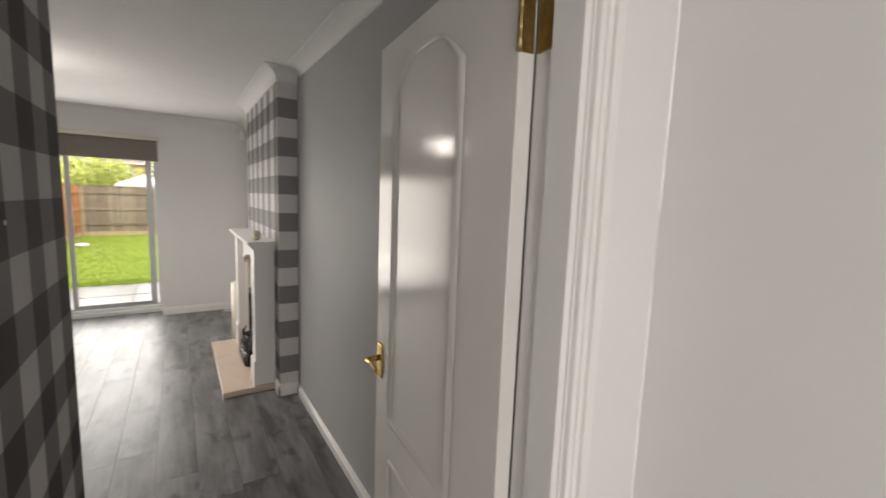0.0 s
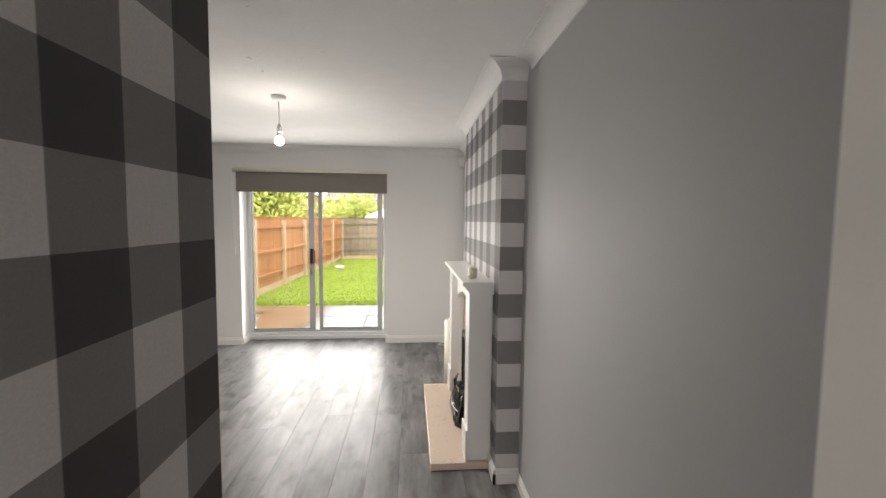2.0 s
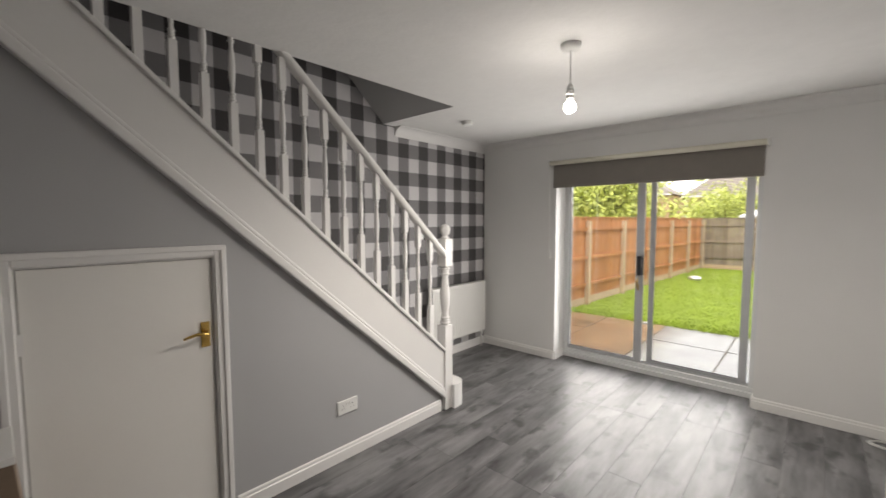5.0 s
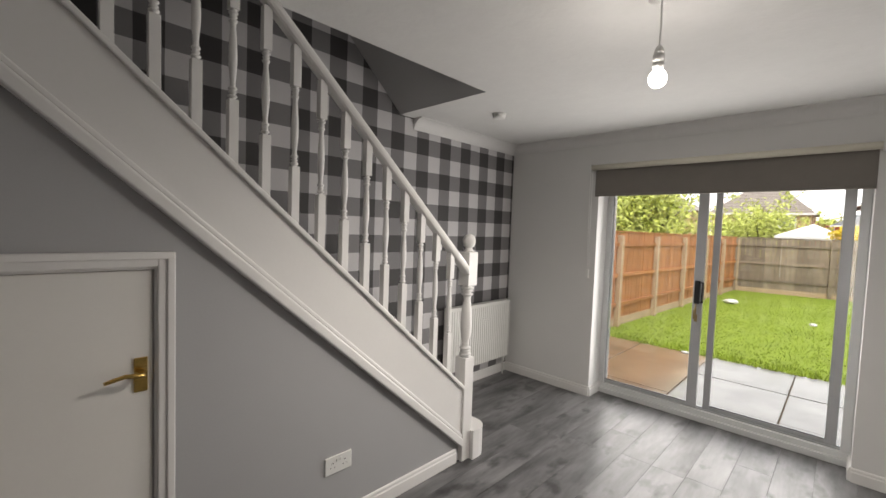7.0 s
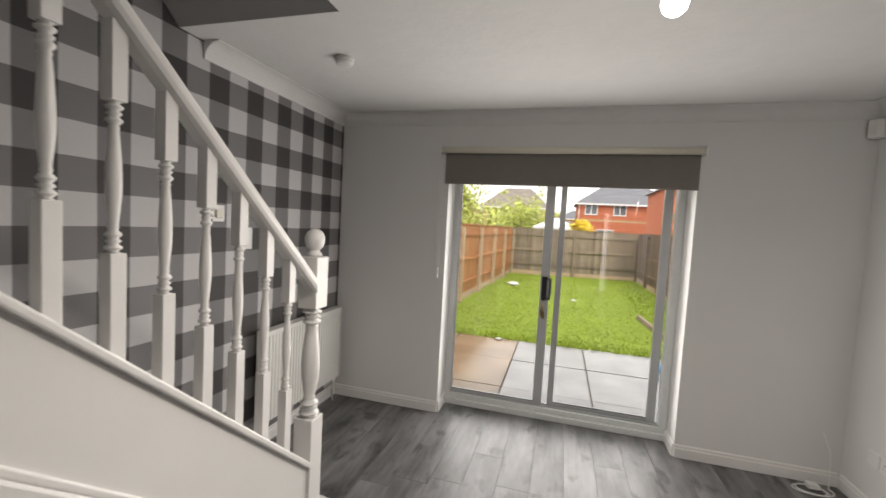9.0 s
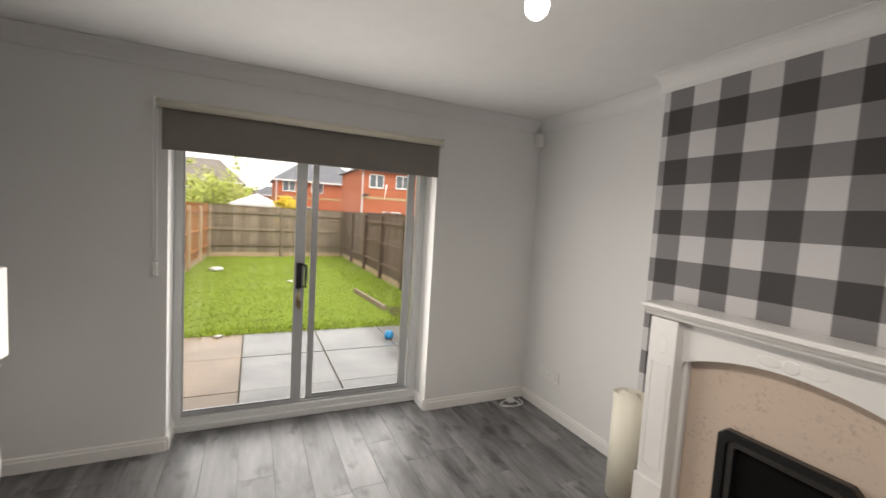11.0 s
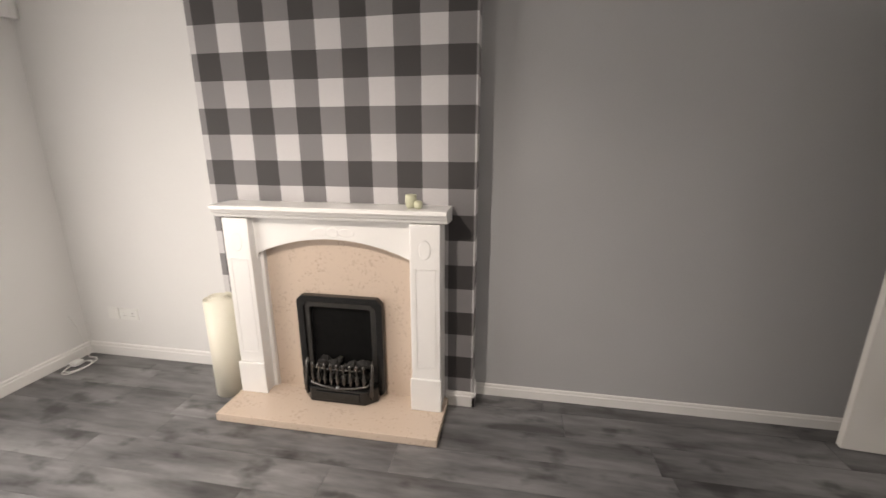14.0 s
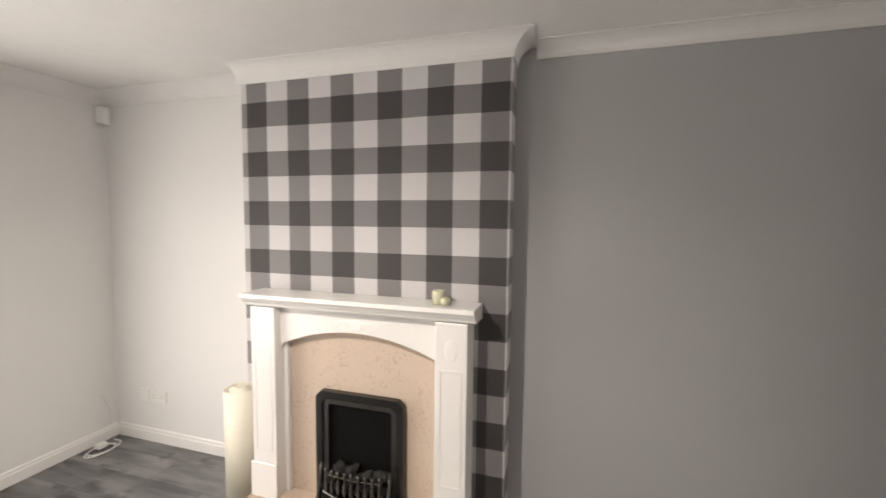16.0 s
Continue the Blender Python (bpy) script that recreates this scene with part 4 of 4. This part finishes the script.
th = socket("thermostat", XL, 4.355, 4.44, 1.46, 1.55, 1, "cream room thermostat on checked wallpaper", False)
hang("dial", boxes((XL + 0.0095, XL + 0.02, 4.375, 4.42, 1.48, 1.525), bevel=0.004), CREAM_ROLL, th)

rad = thing("radiator", "white ribbed panel radiator under checked wallpaper", "radiator", XL + 0.06, 5.15, 0.19)
rp = bmesh.new()
ry0, ry1 = 4.70, 5.60
n = 27
prof = []
for i in range(n):
    a = ry0 + 0.03 + (ry1 - ry0 - 0.06) * i / n
    w = (ry1 - ry0 - 0.06) / n
    prof += [(XL + 0.092, a), (XL + 0.098, a + w * 0.2), (XL + 0.098, a + w * 0.7), (XL + 0.092, a + w * 0.9)]
pts = [(XL + 0.05, ry0), (XL + 0.092, ry0)] + prof + [(XL + 0.092, ry1), (XL + 0.05, ry1)]
hang("panel", prism(pts, "z", 0.20, 0.76), RAD, rad)
hang("top_grille", boxes((XL + 0.03, XL + 0.1, ry0 - 0.002, ry1 + 0.002, 0.755, 0.785), bevel=0.004), RAD, rad)
hang("side_cover", boxes((XL + 0.03, XL + 0.1, ry0 - 0.005, ry0 + 0.004, 0.20, 0.786), bevel=0.002), RAD, rad)
hang("side_cover", boxes((XL + 0.03, XL + 0.1, ry1 - 0.004, ry1 + 0.005, 0.20, 0.786), bevel=0.002), RAD, rad)
hang("wall_bracket", boxes((XL + 0.0, XL + 0.05, 4.9, 4.93, 0.3, 0.7)), RAD, rad)
hang("pipe", tube([(XL + 0.06, ry1 - 0.03, 0.22), (XL + 0.06, ry1 - 0.03, 0.0)], 0.008), GLOSS, rad)
hang("valve", lathe([(0.016, 0.14), (0.018, 0.16), (0.018, 0.19), (0.012, 0.205)], XL + 0.06, ry1 - 0.03, 12), PLASTIC, rad)

coil = []
for i in range(40):
    a = i * 0.33
    coil.append((0.47 + (0.085 + 0.02 * math.sin(a * 0.7)) * math.cos(a), 5.56 + (0.06 + 0.012 * math.cos(a * 0.5)) * math.sin(a), 0.006 + 0.0006 * i))
hold.scale = (0.8, 0.8, 0.8)
cable = thing("loose_cable", "white cable coiled on the floor in the corner", "cable", 0.5, 5.57, 0)
hang("coil", tube(coil, 0.004, 6), PLASTIC, cable)
hang("tail", tube([coil[-1], (0.585, 5.63, 0.10), (0.60, 5.676, 0.22), (0.565, 5.692, 0.33)], 0.003, 6), PLASTIC, cable)
hang("junction_box", boxes((0.455, 0.515, 5.575, 5.625, 0.012, 0.04), bevel=0.004), PLASTIC, cable)

solo("wall_anchor", boxes((-0.3902, -0.387, 1.028, 1.033, 1.430, 1.440), bevel=0.001), PLASTIC, "small white plastic wall plug in checked wallpaper", "wall plug")

fl = bmesh.new()
rnd = random.Random(19)
for i in range(46):
    cx, cy = rnd.choice(((-0.75, 2.35), (-0.35, 1.9), (-1.15, 2.7), (-0.6, 3.0)))
    cx, cy = cx + rnd.gauss(0, 0.16), cy + rnd.gauss(0, 0.12)
    a, L, w = rnd.uniform(0, 6.28), rnd.uniform(0.008, 0.03), rnd.uniform(0.003, 0.008)
    d, nn = Vector((math.cos(a), math.sin(a), 0)), Vector((-math.sin(a), math.cos(a), 0))
    p = Vector((cx, cy, ZC - 0.0006))
    q = [p - d * L, p - nn * w, p + d * L * 0.8 - Vector((0, 0, 0.006)), p + nn * w - Vector((0, 0, 0.003))]
    fl.faces.new([fl.verts.new(v) for v in q])
tagged(new("paint_flakes", mesh_of("paint_flakes", fl, WHITE_WALL)), "small curling flakes of white ceiling paint", "flakes", kind="stuff")

lean = thing("leaning_board", "dark brown board with pale top edge leaning by the cupboard", "board", -1.86, 1.66, 0)
hang("panel", prism([(1.72, 0.0), (1.76, 0.0), (1.70, 0.76), (1.66, 0.76)], "x", -2.0, -1.72), BROWN_BOARD, lean)
hang("top_edge", prism([(1.705, 0.76), (1.658, 0.76), (1.656, 0.782), (1.703, 0.782)], "x", -2.0, -1.72), PLASTIC, lean, "pale top edge")

# ---- the garden ----
GZ = -0.15
structure("ground", boxes((-250, 250, YB + 0.3601, 400, GZ - 0.4, GZ - 0.03)), SOIL, "bare earth under the garden and beyond", "ground")
structure("lawn", boxes((-3.5, 1.62, 8.72, 18.6, GZ - 0.03, GZ)), LAWN, "bright green damp lawn", "lawn")
patio_slabs = structure("pavement", boxes((-4.0, 1.62, YB + 0.361, 8.715, GZ - 0.03, GZ - 0.012)), SOIL, "earth joints under concrete patio slabs", "patio")
structure("soil_bed", boxes((0.64, 1.56, 8.73, 9.9, GZ - 0.02, GZ + 0.006)), SOIL, "bare brown soil bed beside the fence", "soil bed")
count = 26000
gx, gy = np.random.uniform(-3.3, 1.5, count), 8.66 + 9.4 * np.random.uniform(0, 1, count) ** 1.5
gh = np.random.uniform(0.012, 0.036, count) * (1 + 0.9 * (np.abs(gy - 8.72) < 0.25)) * (1 + 1.2 * (gx > 0.55))
ga = np.random.uniform(0, 2 * np.pi, count)
gw = np.random.uniform(0.004, 0.009, count)
lean = np.random.normal(0, 0.018, (count, 2))
V = np.empty((count * 3, 3))
V[0::3] = np.c_[gx - gw * np.cos(ga), gy - gw * np.sin(ga), np.full(count, GZ)]
V[1::3] = np.c_[gx + gw * np.cos(ga), gy + gw * np.sin(ga), np.full(count, GZ)]
V[2::3] = np.c_[gx + lean[:, 0], gy + lean[:, 1], GZ + gh]
gm = bpy.data.meshes.new("grass")
gm.from_pydata(V.tolist(), [], np.arange(count * 3).reshape(-1, 3).tolist())
gm.materials.append(BLADE)
tagged(new("grass", gm), "short bright green grass blades on the lawn", "grass", kind="stuff")


def fence_run(name, start, end, material, rail_material, label, post_side, post_material, height=1.72):
    """Upright boards on rails between posts, along a straight line."""
    a, b = Vector((*start, 0)), Vector((*end, 0))
    d = (b - a)
    length = d.length
    d.normalize()
    nrm = Vector((-d.y, d.x, 0)) * post_side
    f = thing(name, label, "fence", a.x, a.y, GZ - 0.03, "garden fences")
    turn = math.atan2(d.y, d.x)
    board = mesh_of("board", boxes((0, 0.118, -0.008, 0.008, 0.1, height), bevel=0.0), material)
    k = int(length / 0.122)
    rr = random.Random(len(name))
    for i in range(k):
        o = new("board", board)
        o.parent = f
        p = d * (i * length / k) + nrm * rr.uniform(-0.004, 0.004)
        o.location = (p.x, p.y, rr.uniform(-0.012, 0.008))
        o.rotation_euler = (0, 0, turn + rr.uniform(-0.03, 0.03))
    post = mesh_of("post", boxes((-0.045, 0.045, -0.045, 0.045, 0, height - 0.06), bevel=0.006), post_material)
    j = max(1, round(length / 1.83))
    for i in range(j + 1):
        o = new("post", post)
        o.parent = f
        o.location = d * (i * length / j) + nrm * 0.055
        o.rotation_euler = (0, 0, turn)
    for z in (0.42, 0.95, 1.5):
        r = part("rail", boxes((0, length, -0.02, 0.02, z - 0.03, z + 0.03)), rail_material, f)
        r.location = nrm * 0.03
        r.rotation_euler = (0, 0, turn)
    g = part("gravel_board", boxes((0, length, -0.02, 0.02, 0, 0.17)), FENCE_POST, f, "pale gravel board")
    g.rotation_euler = (0, 0, turn)
    c = part("capping", boxes((0, length, -0.03, 0.03, height, height + 0.02)), material, f)
    c.rotation_euler = (0, 0, turn)
    return f


fence_run("garden_fence_orange", (-3.42, 6.06), (-2.85, 18.0), FENCE, FENCE, "orange-stained feather-edge garden fence with pale posts", -1, FENCE_POST)
fence_run("garden_fence_weathered", (-2.85, 18.0), (1.62, 18.6), FENCE_OLD, FENCE_OLD, "weathered grey-brown garden fence at the lawn end", -1, FENCE_OLD)
fence_run("garden_fence_dark", (1.55, 6.06), (1.62, 18.6), FENCE_DARK, FENCE_DARK, "dark brown garden fence with posts", 1, FENCE_DARK)

solo("lawn_edging", prism([(0.44, 11.4), (0.50, 11.42), (0.64, 9.66), (0.57, 9.64)], "z", GZ - 0.02, GZ + 0.09, 0.008), FENCE_OLD, "weathered timber board edging the lawn", "edging")
for (x, y, s) in ((-2.35, 14.6, 0.16), (-0.72, 12.8, 0.07), (-1.9, 8.62, 0.05)):
    lb = bmesh.new()
    bmesh.ops.create_icosphere(lb, subdivisions=2, radius=s, matrix=Matrix.Translation((x, y, GZ + s * 0.3)) @ Matrix.Diagonal((1, 0.7, 0.35, 1)))
    for v in lb.verts:
        v.co += Vector((rnd.uniform(-1, 1), rnd.uniform(-1, 1), rnd.uniform(-0.4, 0.6))) * s * 0.18
    solo("litter", lb, CANVAS, "crumpled scrap of white plastic on the lawn", "litter")
bb = lathe([(0.02, GZ - 0.0), (0.055, GZ + 0.02), (0.065, GZ + 0.06), (0.05, GZ + 0.1), (0.01, GZ + 0.12)], 0.18, 8.05, 16)
solo("blue_ball", bb, BLUE, "small blue plastic ball on the patio", "ball")


def window(parent, x, y, z, w, h):
    """A white framed two-light window on a face that looks along -y."""
    f = hang("window", boxes((x - w / 2, x - w / 2 + 0.09, y - 0.06, y + 0.02, z, z + h), (x + w / 2 - 0.09, x + w / 2, y - 0.06, y + 0.02, z, z + h), (x - w / 2, x + w / 2, y - 0.06, y + 0.02, z + h - 0.09, z + h), (x - w / 2, x + w / 2, y - 0.08, y + 0.02, z - 0.04, z + 0.09), (x - 0.05, x + 0.05, y - 0.055, y + 0.02, z, z + h)), PLASTIC, parent, "white framed window")
    for s in (-1, 1):
        hang("pane", boxes((x + s * (w / 4 - 0.01) - w / 4 + 0.07, x + s * (w / 4 - 0.01) + w / 4 - 0.07, y - 0.015, y + 0.01, z + 0.08, z + h - 0.08)), PANE, f)
    return f


def house(label, x0, x1, y0, y1, eave, ridge, wall, roof, wins, band=True, hip=None):
    h = thing("house", label, "house", (x0 + x1) / 2, y0, GZ, "houses beyond the garden")
    hang("wall", boxes((x0, x1, y0, y1, GZ - 0.3, eave)), wall, h)
    if band:
        hang("string_course", boxes((x0 - 0.02, x1 + 0.02, y0 - 0.03, y0 + 0.02, 2.75, 2.95)), BUFF, h, "buff brick band")
    o = 0.35
    rb = bmesh.new()
    d = (y1 - y0) / 2
    a = [rb.verts.new(p) for p in ((x0 - o, y0 - o, eave), (x1 + o, y0 - o, eave), (x1 + o, y1 + o, eave), (x0 - o, y1 + o, eave))]
    inset = hip or min(d, (x1 - x0) / 2 - 0.4)
    r = [rb.verts.new(p) for p in ((x0 + inset, (y0 + y1) / 2, ridge), (x1 - inset, (y0 + y1) / 2, ridge))]
    rb.faces.new((a[0], a[1], r[1], r[0]))
    rb.faces.new((a[1], a[2], r[1]))
    rb.faces.new((a[2], a[3], r[0], r[1]))
    rb.faces.new((a[3], a[0], r[0]))
    rb.faces.new((a[3], a[2], a[1], a[0]))
    rf = hang("roof", rb, roof, h)
    rows = bmesh.new()
    for i in range(1, 14):
        t = i / 14
        yy, zz = y0 - o + (d + o) * t, eave + (ridge - eave) * t
        xa, xb = x0 - o + (inset + o) * t, x1 + o - (inset + o) * t
        box(rows, xa, xb, yy - 0.05, yy + 0.02, zz - 0.03, zz + 0.035)
    hang("tile_courses", rows, roof, rf)
    hang("fascia", boxes((x0 - o, x1 + o, y0 - o - 0.03, y0 - o, eave - 0.16, eave + 0.02)), PLASTIC, h, "white fascia and gutter")
    hang("downpipe", boxes((x0 + 0.05, x0 + 0.14, y0 - 0.1, y0 - 0.01, GZ, eave)), PLASTIC, h, "white downpipe")
    for wx, wz, ww, wh in wins:
        window(h, wx, y0, wz, ww, wh)
    return h


house("red brick house with a hipped grey tiled roof", 0.55, 10.6, 50, 59, 4.65, 7.1, BRICK, ROOF, [(1.9, 3.45, 1.3, 1.15), (4.8, 3.45, 1.3, 1.15), (3.4, 0.6, 1.8, 1.3)], hip=2.9)
house("red brick house with white windows and grey roof", 6.35, 14.0, 36, 44, 5.15, 7.4, BRICK, ROOF, [(7.6, 3.68, 1.25, 1.1), (9.85, 3.75, 1.25, 1.1), (12.3, 3.75, 1.25, 1.1), (9.0, 0.6, 1.6, 1.2)])
house("buff brick house with a brown tiled roof", -11.1, -2.8, 55, 63, 4.15, 6.9, BUFF, ROOF_BROWN, [(-8.0, 2.75, 1.5, 1.1), (-4.6, 2.75, 1.4, 1.1)], False, hip=2.5)
house("distant brick house with a grey roof", -1.6, 3.6, 78, 86, 3.7, 5.3, BRICK, ROOF, [(0.2, 2.2, 1.3, 1.1), (2.6, 2.2, 1.3, 1.1)])
house("distant buff house beside trees", -26, -14, 60, 68, 4.8, 7.6, BUFF, ROOF_BROWN, [(-22, 3.1, 1.5, 1.3), (-17, 3.1, 1.5, 1.3)], False)
house("distant red brick house", 26, 36, 56, 66, 5.0, 7.6, BRICK, ROOF, [(28.5, 3.2, 1.5, 1.3), (33, 3.2, 1.5, 1.3)])
dish = thing("satellite_dish", "grey satellite dish on a brick wall", "satellite dish", 6.75, 35.95, 3.0)
hang("bowl", lathe([(0.02, 3.0), (0.2, 3.04), (0.3, 3.12)], 6.7, 35.7, 16), ROOF, dish)
hang("arm", boxes((6.68, 6.72, 35.7, 36.0, 2.97, 3.01)), ROOF, dish)

gaz = thing("gazebo", "white canvas garden gazebo behind the fence", "gazebo", -1.4, 25.2, GZ)
gb = bmesh.new()
gv = [gb.verts.new(p) for p in ((-2.5, 24.0, 1.68), (-0.3, 24.0, 1.68), (-0.3, 26.4, 1.68), (-2.5, 26.4, 1.68))]
gt = gb.verts.new((-1.35, 25.2, 2.22))
for i in range(4):
    gb.faces.new((gv[i], gv[(i + 1) % 4], gt))
gb.faces.new(gv[::-1])
hang("canopy", gb, CANVAS, gaz)
hang("valance", boxes((-2.5, -0.3, 23.98, 24.0, 1.53, 1.68)), CANVAS, gaz)
for x in (-2.45, -0.35):
    for y in (24.05, 26.35):
        hang("pole", boxes((x - 0.03, x + 0.03, y - 0.03, y + 0.03, GZ - 0.03, 1.68)), PLASTIC, gaz)


def tree(name, label, x, y, base, trunk_h, radius, squash, leaves, leaf_mat, seed, size=0.09, cat="tree"):
    r = random.Random(seed)
    t = thing(name, label, cat, x, y, base, "trees and shrubs beyond the fences")
    tips = []
    bm = tube([(x, y, base), (x + r.uniform(-.1, .1), y, base + trunk_h * 0.6), (x + r.uniform(-.15, .15), y + r.uniform(-.1, .1), base + trunk_h + radius * squash * 0.8)], [radius * 0.07, radius * 0.055, radius * 0.02], 8)
    for i in range(13):
        a, e = r.uniform(0, 6.28), r.uniform(0.15, 1.2)
        L = radius * r.uniform(0.55, 1.0)
        s = Vector((x, y, base + trunk_h * r.uniform(0.55, 1.1)))
        m = s + Vector((math.cos(a) * L * 0.5 * math.cos(e), math.sin(a) * L * 0.5 * math.cos(e), L * 0.5 * math.sin(e) * squash + 0.1))
        q = s + Vector((math.cos(a) * L * math.cos(e), math.sin(a) * L * math.cos(e), (L * math.sin(e) + 0.2) * squash))
        tube([s, m, q], [radius * 0.028, radius * 0.018, radius * 0.006], 6, bm)
        tips += [m, q, (m + q) / 2]
    hang("trunk", bm, BARK, t)
    verts, faces = [], []
    clumps = []
    for p in tips:
        for _ in range(3):
            clumps.append((p + Vector((r.gauss(0, 1), r.gauss(0, 1), r.gauss(0, 0.8) * squash)) * radius * 0.2, radius * r.uniform(0.12, 0.26)))
    base_v = Vector((x, y, base))
    for i in range(leaves):
        c, cr = clumps[i % len(clumps)]
        p = c + Vector((r.gauss(0, 1), r.gauss(0, 1), r.gauss(0, 1))) * cr * 0.6 - base_v
        u = Vector((r.gauss(0, 1), r.gauss(0, 1), r.gauss(0, 1))).normalized() * size * r.uniform(0.6, 1.3)
        v = u.orthogonal().normalized() * size * 0.45
        k = len(verts)
        verts += [p - u, p + v, p + u, p - v]
        faces.append((k, k + 1, k + 2, k + 3))
    me = bpy.data.meshes.new("crown")
    me.from_pydata([tuple(q) for q in verts], [], faces)
    me.materials.append(leaf_mat)
    c = new("crown", me)
    c.parent = t
    return t


tree("tree", "fresh green tree behind the orange fence", -5.6, 17.5, GZ - 0.03, 1.6, 2.1, 1.0, 9000, LEAF, 3)
tree("tree", "fresh green tree behind the orange fence", -6.6, 12.5, GZ - 0.03, 1.5, 1.6, 0.95, 6000, LEAF, 11)
tree("tree", "bright green tree beside garden fence", -7.6, 22.0, GZ - 0.03, 1.8, 2.4, 1.0, 8000, LEAF, 5)
tree("tree", "slender green garden tree beyond the fence", -3.4, 27.0, GZ - 0.03, 1.6, 1.7, 1.2, 5000, LEAF, 8)
tree("tree", "slender green garden tree beyond the fence", -4.8, 31.0, GZ - 0.03, 1.6, 1.9, 1.0, 4500, LEAF, 9)
tree("shrub", "copper-leaved shrub beyond the fence", -1.6, 30.0, GZ - 0.03, 1.2, 1.0, 1.2, 2500, LEAF_RED, 14, cat="shrub")
tree("shrub", "yellow flowering shrub beyond the fence", -0.2, 21.0, GZ - 0.03, 1.5, 0.55, 1.0, 2600, LEAF_YELLOW, 21, 0.06, cat="shrub")
tree("shrub", "dark red shrub beyond the fence", 4.6, 24.0, GZ - 0.03, 0.9, 0.9, 1.0, 2200, LEAF_RED, 23, cat="shrub")
hedge = random.Random(31)
for i in range(9):
    tree("tree", "distant pale green tree", -24 + 6.0 * i + hedge.uniform(-1.5, 1.5), 92 + hedge.uniform(-4, 4), GZ - 0.03, 3.0, 4.0, 0.9, 1500, LEAF, 40 + i, 0.32)

# ---- pieces: patio slabs and floor planks ----
slab_mesh = mesh_of("slab", boxes((0.006, 0.894, 0.006, 0.874, -0.03, 0.0), bevel=0.005), SLAB)
slab_brown = mesh_of("slab", boxes((0.006, 0.894, 0.006, 0.874, -0.03, 0.0), bevel=0.005), SLAB_BROWN)
rnd = random.Random(12)
for i in range(6):
    for j in range(3):
        o = new("slab", slab_brown if i < 2 else slab_mesh)
        o.parent = patio_slabs
        o.location = (-3.41 + 0.9 * i, 7.66 - 0.88 * (2 - j) + 0.0, GZ + rnd.uniform(-0.004, 0.004)) if j else (-3.41 + 0.9 * i, 5.90 + 0.161, GZ)
        if not j:
            o.scale = (1, 0.815, 1)
            o.location.y = 6.065
        o.scale.y *= 1.07
        o.location.y = 6.065 + 1.07 * (o.location.y - 6.065)

plank_mesh = mesh_of("plank", boxes((0.0008, 0.1912, 0.0008, 1.2852, -0.012, 0.0)), PLANK)
rnd = random.Random(2)
c = 0
x = XL
while x < XR + 0.0:
    w = min(0.192, XR - x)
    y = -2.08 - rnd.uniform(0.1, 1.1)
    while y < YB + 0.2:
        a, e = max(y, -2.08), min(y + 1.286, YB + 0.189)
        hidden = (x + w < -2.2 and e < 3.8) or (x + w < -1.0 and e < 1.5)
        if e - a > 0.02 and not hidden:
            if e - a > 1.28 and w > 0.19:
                o = new("plank", plank_mesh)
                o.location = (x, a, 0)
            else:
                o = new("plank", mesh_of("plank", boxes((0.0008, w - 0.0008, 0.0008, e - a - 0.0008, -0.012, 0.0)), PLANK))
                o.location = (x, a, 0)
            o.parent = floor
        y += 1.286
    x += 0.192
